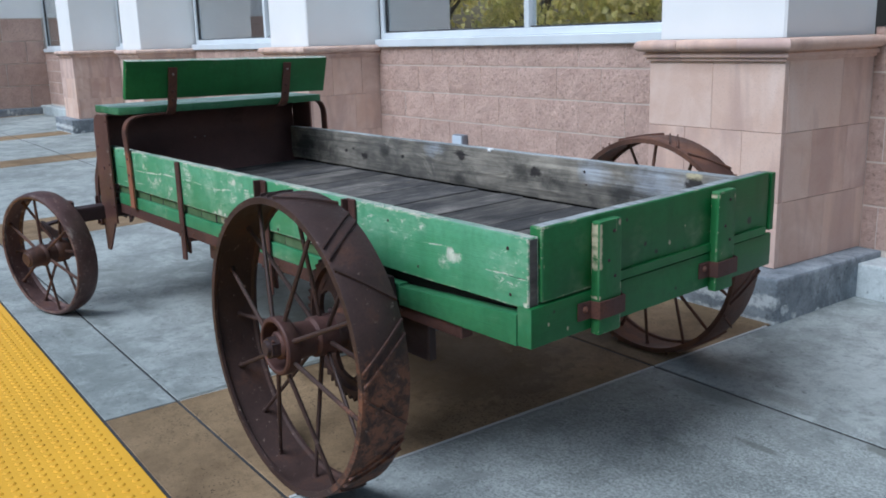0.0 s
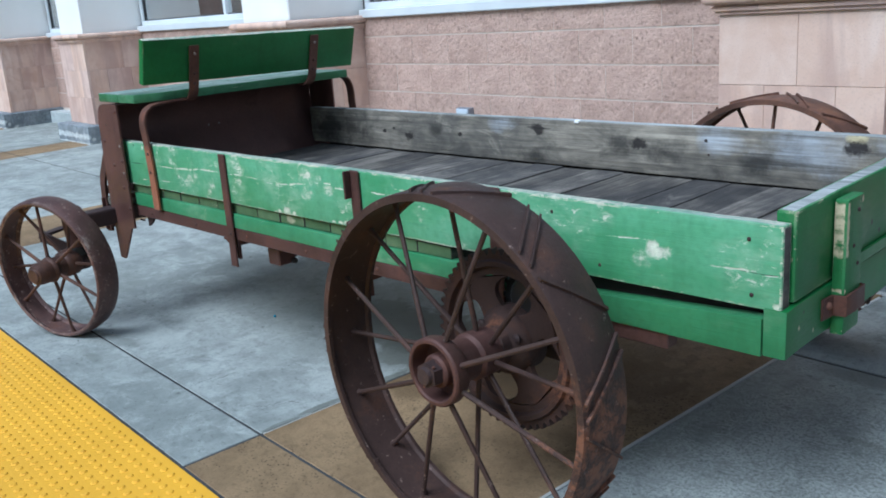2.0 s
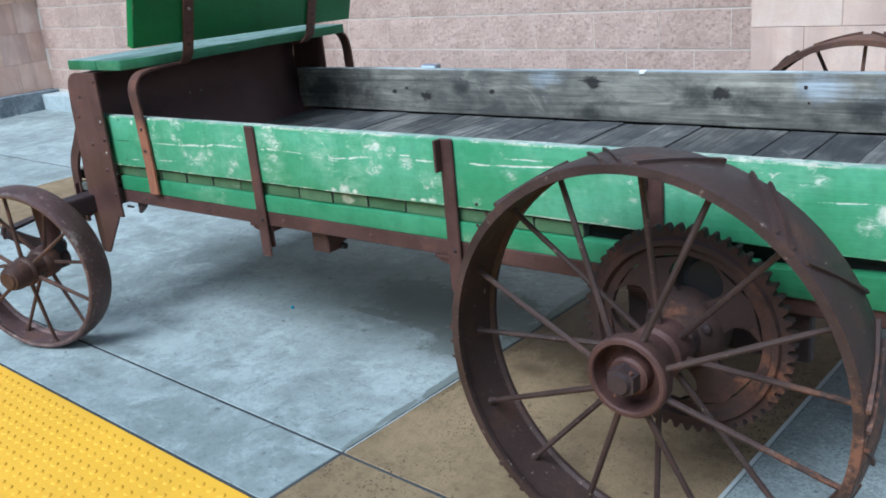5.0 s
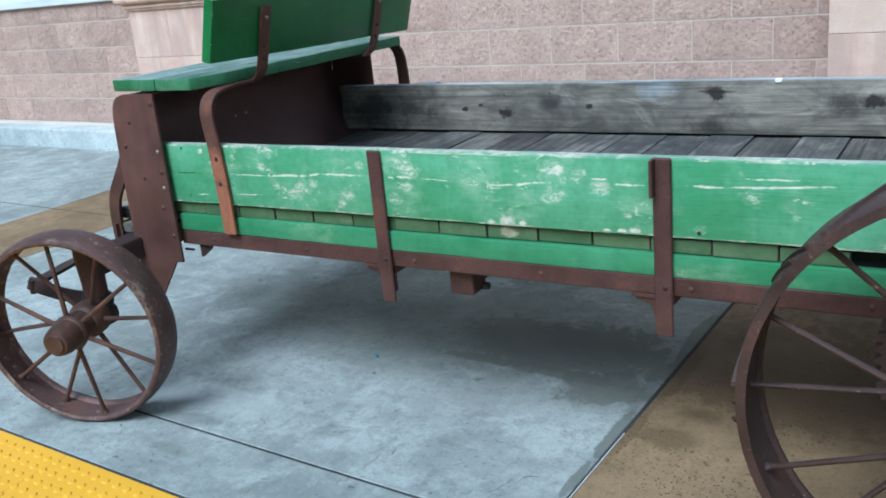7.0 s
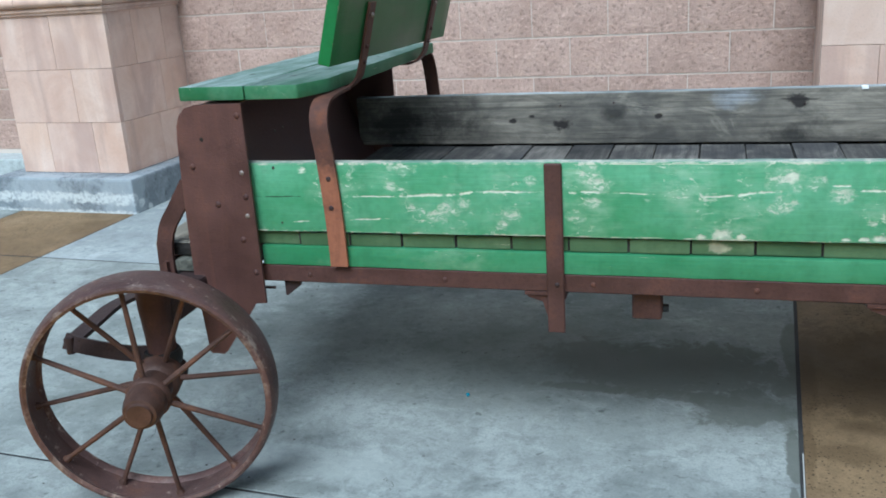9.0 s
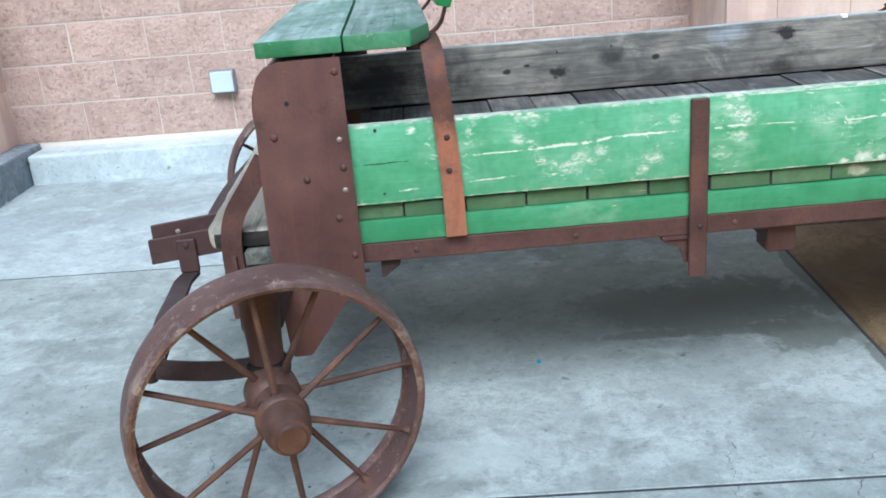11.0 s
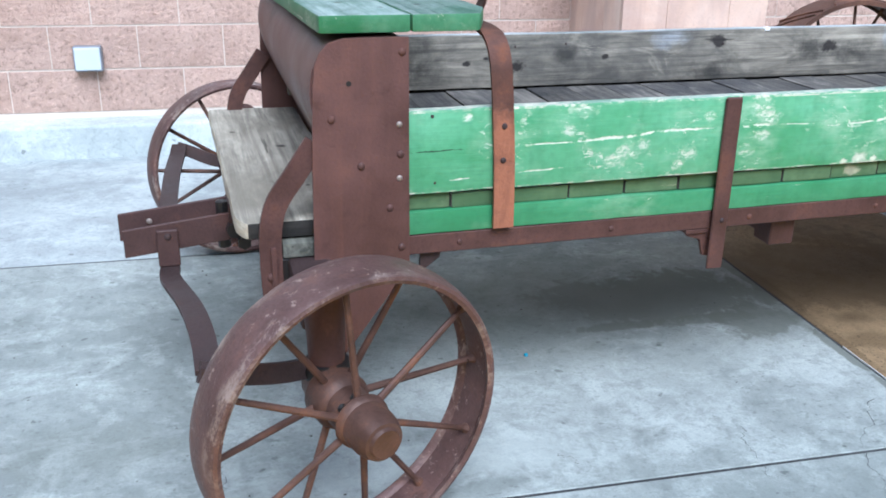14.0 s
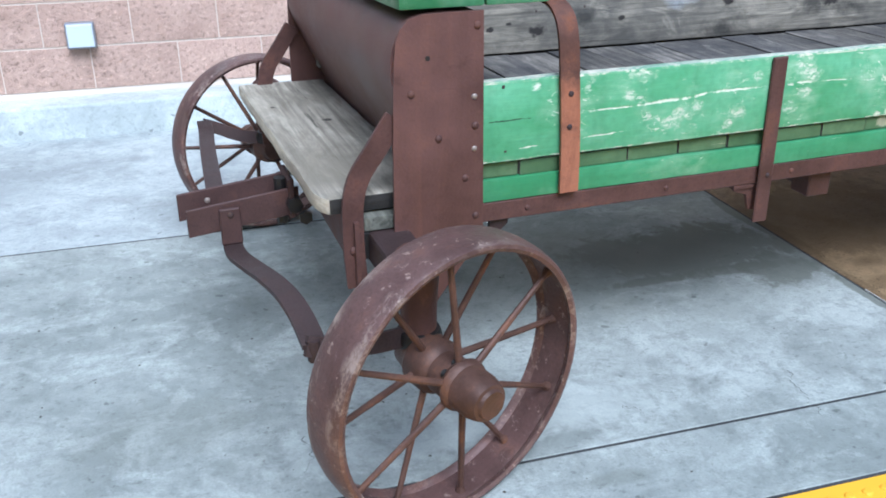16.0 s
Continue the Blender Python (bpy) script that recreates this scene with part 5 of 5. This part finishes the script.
for k in range(3):
    a0 = k * 2.1 + 0.4
    bm = bmesh.new()
    rivet(bm, (0.068 * math.cos(a0), -0.036, 0.068 * math.sin(a0)), 0.013, 6)
    part("bolt", bm, RUST_DARK, gear)
bm = bmesh.new()
lathe(bm, [(0.0, -0.022), (0.052, -0.022), (0.060, -0.016), (0.078, -0.014), (0.080, 0.0), (0.078, 0.014), (0.0, 0.02)], 22)
pinion = part("pinion", bm, BLACK, wagon, "greasy black pinion behind the gear", 30)
pinion.location = (2.268, -0.046, 0.545)
for k in range(14):
    a0 = 2 * math.pi * k / 14
    b2 = bmesh.new()
    box(b2, (0.074, -0.013, -0.007), (0.090, 0.013, 0.007), 0.002)
    tooth = part("tooth", b2, BLACK, pinion)
    tooth.matrix_local = pose(0, 0, 0, 0, math.degrees(a0), 0)
bm = bmesh.new()
plate(bm, [(2.17, 0.60), (2.33, 0.60), (2.345, 0.52), (2.33, 0.44), (2.26, 0.40), (2.19, 0.44)], -0.024, -0.008)
part("bearing_plate", bm, RUST_DARK, wagon, "dark iron bearing plate of the drive")
bm = bmesh.new()
tube(bm, (RX, -0.22, RZ), (RX, 1.30, RZ + K * 1.3), 0.028, 0.028, 12)
part("rear_axle", bm, RUST_DARK, wagon, "round iron rear axle")

# ---- front axle with steered wheels ----
FR, FZ = 0.3035, 0.2935
for s, cx, cy, cz, yaw in ((1, -0.1856, -0.3135, FZ, 18.8), (-1, -0.283, 1.381, 0.3235, 12.0)):
    wheel(wagon, "front_wheel", cx, cy, cz, FR, 0.112, s, 12, RUST_HUB, RUST_FRONT, True, 5.0, "small rusted iron front wheel with rod spokes, steered aside", yaw, -3.0)
for s_, y, x in ((1, -0.205, -0.216), (-1, 1.285, -0.262)):
    # upright pivot post, black collar and stub shaft of each steered wheel
    bm = bmesh.new()
    lathe(bm, [(0.0, -0.07), (0.036, -0.07), (0.038, 0.0), (0.044, 0.075), (0.044, 0.116), (0.034, 0.124), (0.0, 0.126)], 16)
    bm.transform(pose(x, y, 0.412, 90))
    knuckle = wpart("pivot_post", bm, RUST, "rusted upright pivot post of the front wheel", smooth=40)
    bm = bmesh.new()
    lathe(bm, [(0.0, -0.02), (0.046, -0.018), (0.050, 0.0), (0.044, 0.018), (0.0, 0.02)], 16)
    bm.transform(pose(x, y, 0.342, 90))
    wpart("collar", bm, BLACK, "greasy black collar", knuckle, 40)
    bm = bmesh.new()
    tube(bm, (x + 0.004, y + s_ * 0.03, FZ), (x + 0.02, y - s_ * 0.07, FZ), 0.040, 0.036, 12)
    box(bm, (x - 0.03, y - 0.028, FZ), (x + 0.03, y + 0.028, 0.335), 0.008)
    wpart("stub_shaft", bm, RUST_DARK, "", knuckle, 40)
bm = bmesh.new()
box(bm, (-0.262, -0.205, 0.425), (-0.172, 1.285, 0.497), 0.010, 2)
box(bm, (-0.25, 0.48, 0.495), (-0.19, 0.60, 0.51), 0.008)
wpart("bolster", bm, RUST_DARK, "dark iron axle beam")
def tongue_slope(bm):
    for v in bm.verts:
        v.co.z += 0.108 * (v.co.x + 0.62)
    return bm


for y0, x0, z0 in ((0.396, -0.616, 0.370), (0.484, -0.630, 0.384)):
    bm = bmesh.new()
    box(bm, (x0, y0, z0), (-0.335, y0 + 0.010, z0 + 0.071), 0.002)
    wpart("tongue_plate", tongue_slope(bm), RUST_TONGUE, "rusted flat side plate of the tongue stub")
bm = bmesh.new()
box(bm, (-0.612, 0.406, 0.374), (-0.335, 0.484, 0.382), 0.001)
wpart("tongue_web", tongue_slope(bm), RUST_DARK, "dark floor of the tongue trough")
bm = bmesh.new()
box(bm, (-0.362, 0.380, 0.366), (-0.348, 0.502, 0.470), 0.003)
wpart("tongue_clamp", tongue_slope(bm), RUST_TONGUE, "rusted end plate of the tongue stub")
bm = bmesh.new()
rivet(bm, (-0.555, 0.4845, 0.432), 0.008)
wpart("bolt", bm, BOLT, "pale bolt head inside the trough")
for y0 in (0.384, 0.548):
    bm = bmesh.new()
    box(bm, (-0.538, y0 - 0.002, 0.345), (-0.486, y0 + 0.012, 0.440), 0.003)
    lug = wpart("tongue_lug", bm, RUST_TONGUE, "rusted lug bolted to the tongue")
    bm = bmesh.new()
    rivet(bm, (-0.511, y0 - 0.002, 0.424), 0.009)
    wpart("bolt", bm, RUST_DARK, "", lug)
for pts in ([(-0.512, 0.392, 0.338), (-0.512, 0.30, 0.350), (-0.492, 0.17, 0.372), (-0.474, 0.06, 0.392), (-0.458, -0.06, 0.408), (-0.447, -0.16, 0.404), (-0.443, -0.262, 0.392)],
            [(-0.515, 0.555, 0.340), (-0.515, 0.70, 0.370), (-0.505, 0.90, 0.392), (-0.495, 1.05, 0.400), (-0.482, 1.20, 0.400), (-0.474, 1.335, 0.398)]):
    bm = bmesh.new()
    bar(bm, curve(pts), (1, 0.22, 0), 0.048, 0.011)
    wpart("steering_link", bm, RUST_DARK, "bent flat iron steering link", smooth=50)
for pts in ([(-0.460, -0.264, 0.396), (-0.40, -0.252, 0.376), (-0.31, -0.228, 0.354), (-0.222, -0.205, 0.348)], [(-0.482, 1.335, 0.392), (-0.44, 1.325, 0.378), (-0.36, 1.30, 0.348), (-0.268, 1.285, 0.335)]):
    bm = bmesh.new()
    bar(bm, curve(pts), (0, 0.25, 1), 0.040, 0.014)
    tube(bm, (pts[0][0] + 0.014, pts[0][1], pts[0][2] - 0.034), (pts[0][0] + 0.014, pts[0][1], pts[0][2] + 0.010), 0.012, 0.013, 8)
    wpart("steering_arm", bm, RUST_DARK, "iron steering arm with pin", smooth=50)
bm = bmesh.new()
tube(bm, (-0.35, 0.37, 0.43), (-0.35, 0.57, 0.44), 0.020, 0.020, 8)
tube(bm, (-0.375, 0.43, 0.37), (-0.375, 0.43, 0.49), 0.016, 0.016, 8)
tube(bm, (-0.33, 0.36, 0.405), (-0.33, 0.345, 0.405), 0.018, 0.018, 6)
wpart("pivot_pin", bm, BLACK, "greasy pivot pin")

# ---- iron front end ----
OUT = [(-0.004, 0.954), (-0.135, 0.953), (-0.165, 0.945), (-0.184, 0.926), (-0.194, 0.90), (-0.199, 0.86), (-0.205, 0.70), (-0.208, 0.50), (-0.202, 0.40), (-0.194, 0.275), (-0.188, 0.268), (-0.150, 0.268), (-0.142, 0.275), (-0.045, 0.405), (-0.034, 0.422), (-0.002, 0.424)]
for y0, y1 in ((-0.026, -0.018), (1.096, 1.104)):
    bm = bmesh.new()
    plate(bm, OUT, y0, y1)
    ep = wpart("end_plate", bm, RUST_SHEET, "brown rusted end plate with rivets")
    if y0 < 0:
        for x, z in ((-0.018, 0.925), (-0.022, 0.715), (-0.045, 0.60), (-0.02, 0.51), (-0.164, 0.794), (-0.105, 0.694), (-0.18, 0.49)):
            bm = bmesh.new()
            rivet(bm, (x, y0, z), 0.0085)
            wpart("rivet", bm, RUST, "", ep, 40)
        bm = bmesh.new()
        tube(bm, (-0.127, y0 + 0.001, 0.865), (-0.127, y0 - 0.0006, 0.865), 0.0055, 0.0055, 12)
        wpart("bolt_hole", bm, BLACK, "dark bolt hole", ep)
        for x, z in ((-0.024, 0.778), (-0.024, 0.664)):
            bm = bmesh.new()
            rivet(bm, (x, y0, z), 0.0068)
            wpart("rivet", bm, BOLT, "pale dot, a rivet head on the plate, pinhole daylight on the panel", ep, 40)
prof = curve([(-0.02, 0, 0.950), (-0.13, 0, 0.948), (-0.178, 0, 0.925), (-0.200, 0, 0.87), (-0.196, 0, 0.80), (-0.160, 0, 0.71), (-0.105, 0, 0.598), (-0.086, 0, 0.54)], 5)
bm = bmesh.new()
bar(bm, prof, (0, 1, 0), 1.112, 0.005)
for v in bm.verts:
    v.co.y += 0.539
wpart("front_panel", bm, RUST_PANEL, "curved rusted sheet-iron front panel", smooth=35)

# pale dots painting daylight that comes through two pinholes in the panel
for y in (0.493, 0.548):
    bm = bmesh.new()
    b2 = bmesh.new()
    bmesh.ops.create_uvsphere(b2, u_segments=8, v_segments=5, radius=0.0052)
    join(bm, b2, Matrix.Translation((-0.190, y, 0.782)))
    wpart("rivet", bm, BOLT, "pale dot, a rivet head on the plate, pinhole daylight on the panel")

bm = bmesh.new()
plate(bm, [(0.034, 0.474), (0.082, 0.474), (0.078, 0.458), (0.040, 0.430), (0.034, 0.430)], 0.022, 0.034)
wpart("lug", bm, RUST_DARK, "dark pointed iron lug under the rail")
bm = bmesh.new()
tube(bm, (-0.03, 0.02, 0.4515), (0.006, 0.02, 0.4515), 0.0045, 0.004, 8)
wpart("pin", bm, RUST_DARK)

# apron of the axle, below the bench
bm = bmesh.new()
plate(bm, [(-0.03, 0.530), (0.44, 0.530), (0.44, 0.470), (0.40, 0.425), (0.10, 0.415), (0.0, 0.385), (-0.03, 0.385)], -0.005, 0.005)
bm.transform(Matrix.Translation((-0.292, 0, 0)) @ pose(0, 0, 0, 0, 0, 90))
wpart("axle_apron", bm, RUST, "brown rusted plate below the bench")

# foot bench with brackets
bm = plank((-0.368, 0.012, 0.549), (-0.095, 1.11, 0.588), 0.010, 0.003, 1, 40, 21.0)
for v in bm.verts:
    # the near front corner is worn round
    if v.co.y < 0.075 and v.co.x < -0.25:
        v.co.x += 0.022 * ((0.075 - v.co.y) / 0.063) ** 2
for v in bm.verts:
    v.co.z += 0.013 * v.co.y - 0.013
    v.co.x += 0.006 - 0.014 * v.co.y
bench = part("bench", bm, [WOOD_BENCH, WOOD_DARK_SHADE], wagon, "bleached bare wood foot bench", 40)
for f in bench.data.polygons:
    f.material_index = 1 if f.normal.y < -0.8 else 0
bench.data.materials.append(WOOD_CREAM)
for f in bench.data.polygons:
    if f.normal.x < -0.3:
        f.material_index = 2
bm = plank((-0.272, -0.012, 0.500), (-0.19, 1.09, 0.532), 0.004, 0.001, 1, 8, 23.0)
part("bearer", bm, WOOD_DULL, wagon, "grey wooden bearer under the bench", 40)
# added black block that stands for shade in the gap under the bearer
bm = bmesh.new()
box(bm, (-0.284, -0.006, 0.432), (-0.205, 0.075, 0.499), 0.005)
wpart("gap_block", bm, BLACK, "added black block, shade of the gap under the bearer")
for y in (-0.0105, 1.088):
    bm = bmesh.new()
    bar(bm, curve([(-0.195, y, 0.745), (-0.24, y, 0.68), (-0.278, y, 0.625), (-0.294, y, 0.57), (-0.297, y, 0.50), (-0.296, y, 0.44), (-0.292, y, 0.375)]), (0, 1, 0), 0.012, 0.046)
    if y < 0:
        rivet(bm, (-0.297, y - 0.006, 0.462), 0.011)
        rivet(bm, (-0.290, y - 0.006, 0.40), 0.009)
    wpart("bench_bracket", bm, RUST, "bent rusted bracket beside the bench", smooth=50)

# ---- seat ----
for k, (x0, x1) in enumerate(((-0.170, 0.014), (0.018, 0.205))):
    bm = plank((x0, -0.016, 0.961), (x1, 1.065, 0.997), 0.006, 0.0018, 1, 48, 31.0 + k)
    for v in bm.verts:
        # the rear near corner is sawn off
        if k == 1 and v.co.y < 0.09 and v.co.x > 0.1:
            v.co.x -= 0.045 * (0.09 - v.co.y) / 0.106
    for v in bm.verts:
        v.co.x -= 0.012 + 0.022 * v.co.y
    s_ = part("seat_board", bm, [GREEN_SEAT, SEAT_TOP], wagon, "green seat board with bleached top", 40)
    for f in s_.data.polygons:
        f.material_index = 1 if f.normal.z > 0.5 else 0
bm = plank((-0.016, -0.008, 0.0), (0.016, 1.062, 0.180), 0.004, 0.0014, 1, 16, 41.0)
bm.transform(pose(0.222, 0, 1.036, -0.9, 15, 1.2))
back = part("backrest", bm, [GREEN_DARK, GREEN_EDGE], wagon, "dark green backrest board", 40)
edge_wear(back, EDGE_DARK, 0.93)
for f in back.data.polygons:
    f.material_index = 1 if f.normal.z > 0.7 else (0 if f.normal.y < -0.8 else f.material_index)
for y in (0.217, 0.827):
    bm = bmesh.new()
    ox = 0.004 - 0.021 * y
    bar(bm, curve([(0.278 + ox, y, 1.172), (0.253 + ox, y, 1.08), (0.236 + ox, y, 1.02), (0.219 + ox, y, 0.978), (0.18 + ox, y, 0.953), (0.10, y, 0.953)], 5), (0, 1, 0), 0.042, 0.007)
    st = part("back_strap", bm, RUST_BACK, wagon, "rusted strap holding the backrest", 40)
    for q in (0.15, 0.07, 0.03):
        bm = bmesh.new()
        bmesh.ops.create_uvsphere(bm, u_segments=8, v_segments=5, radius=0.006)
        bm.transform(Matrix.Translation((0.246 + 0.275 * (q - 0.044) + ox, y, 0.99 + q)))
        part("bolt", bm, BOLT if q == 0.15 else RUST, st)
for s, y in ((1, -0.012), (-1, 1.094)):
    bm = bmesh.new()
    x = 0.205 if s > 0 else 0.15
    pts = curve([(x - 0.02, y + s * 0.20, 0.955), (x - 0.015, y + s * 0.08, 0.952), (x - 0.012, y + s * 0.025, 0.935), (x - 0.008, y, 0.89), (x, y, 0.80), (x + 0.008, y, 0.66), (x + 0.010, y, 0.53)])
    bar(bm, pts, (1, 0, 0), 0.047, 0.008)
    sp = wpart("seat_strap", bm, RUST_STRAP, "orange-rusted flat strap carrying the seat", smooth=40)
    if s > 0:
        for z in (0.76, 0.685):
            bm = bmesh.new()
            rivet(bm, (x + 0.004, y - 0.004, z), 0.007)
            wpart("bolt", bm, RUST_DARK, "", sp)

# ---- litter ----
bm = bmesh.new()
bmesh.ops.create_icosphere(bm, subdivisions=2, radius=0.006)
bm.transform(Matrix.Translation((0.431, 0.344, 0.0055)))
thing("bead", bm, plain("blue_glass", (0.02, 0.28, 0.42), 0.2), "tiny blue bead lying on the pavement", "bead")

rng = random.Random(11)
verts, faces = [], []
for k in range(170):
    x, y, r = rng.uniform(-2.2, 3.4), rng.uniform(-0.45, 1.5), rng.uniform(0.0015, 0.0042)
    k0, tilt = len(verts), rng.random() * 6.3
    ring = [(x + r * rng.uniform(0.7, 1.4) * math.cos(tilt + q * 1.257), y + r * rng.uniform(0.5, 1.2) * math.sin(tilt + q * 1.257)) for q in range(5)]
    verts += [(a, b, 0.02 * b - 0.007) for a, b in ring] + [(x, y, 0.02 * y - 0.007 + r * 0.7)]
    faces += [(k0 + q, k0 + (q + 1) % 5, k0 + 5) for q in range(5)]
me = bpy.data.meshes.new("grit")
me.from_pydata(verts, [], faces)
me.materials.append(plain("dark_grit", (0.055, 0.048, 0.04), 0.9))
tagged(new("grit", me), "loose dark grit and crumbs on the pavement", "grit", kind="stuff")

# ---- trees across the lot, seen in the window glass ----
def tree(x, y, h, seed):
    rng = random.Random(seed)
    t = holder("tree", "broad tree with yellow-green leaves across the lot", "tree", Matrix.Translation((x, y, -0.15)))
    t["group"] = "trees across the lot"
    bm = bmesh.new()
    tube(bm, (0, 0, 0), (0, 0, h * 0.45), 0.22, 0.13, 10)
    tips = []
    for k in range(7):
        a = k * 0.9 + rng.random()
        p = Vector((math.cos(a) * h * 0.22, math.sin(a) * h * 0.22, h * (0.10 + 0.10 * k)))
        tube(bm, (0, 0, h * (0.08 + 0.05 * k)), p, 0.08, 0.03, 6)
        tips.append(p)
    part("trunk", bm, BARK, t)
    verts, faces = [], []
    for p in tips + [Vector((0, 0, h * 0.85))]:
        for j in range(210):
            d = Vector((rng.gauss(0, 1), rng.gauss(0, 1), rng.gauss(0, 0.8)))
            c = p + d * h * 0.085
            n = Vector((rng.gauss(0, 1), rng.gauss(0, 1), rng.gauss(0, 1))).normalized()
            u = n.orthogonal().normalized() * 0.16
            w = n.cross(u)
            k0 = len(verts)
            verts += [c - u, c + w * 0.6, c + u, c - w * 0.6]
            faces.append((k0, k0 + 1, k0 + 2, k0 + 3))
    me = bpy.data.meshes.new("crown")
    me.from_pydata([tuple(v) for v in verts], [], faces)
    me.materials.append(LEAF)
    ob = new("crown", me)
    ob.parent = t
    return t


for k, (x, y, h) in enumerate(((-27, -9.5, 6.5), (-24, -11.5, 6.0), (-16, -14, 6.5), (-12, -12, 6.0), (-8, -12.5, 6.0), (-5, -11, 5.5), (-20, -16, 7.0), (-25, -17, 7.5), (-30, -20, 7.5), (-1, -14, 7.0), (5, -16, 6.5))):
    tree(x, y, h, k)
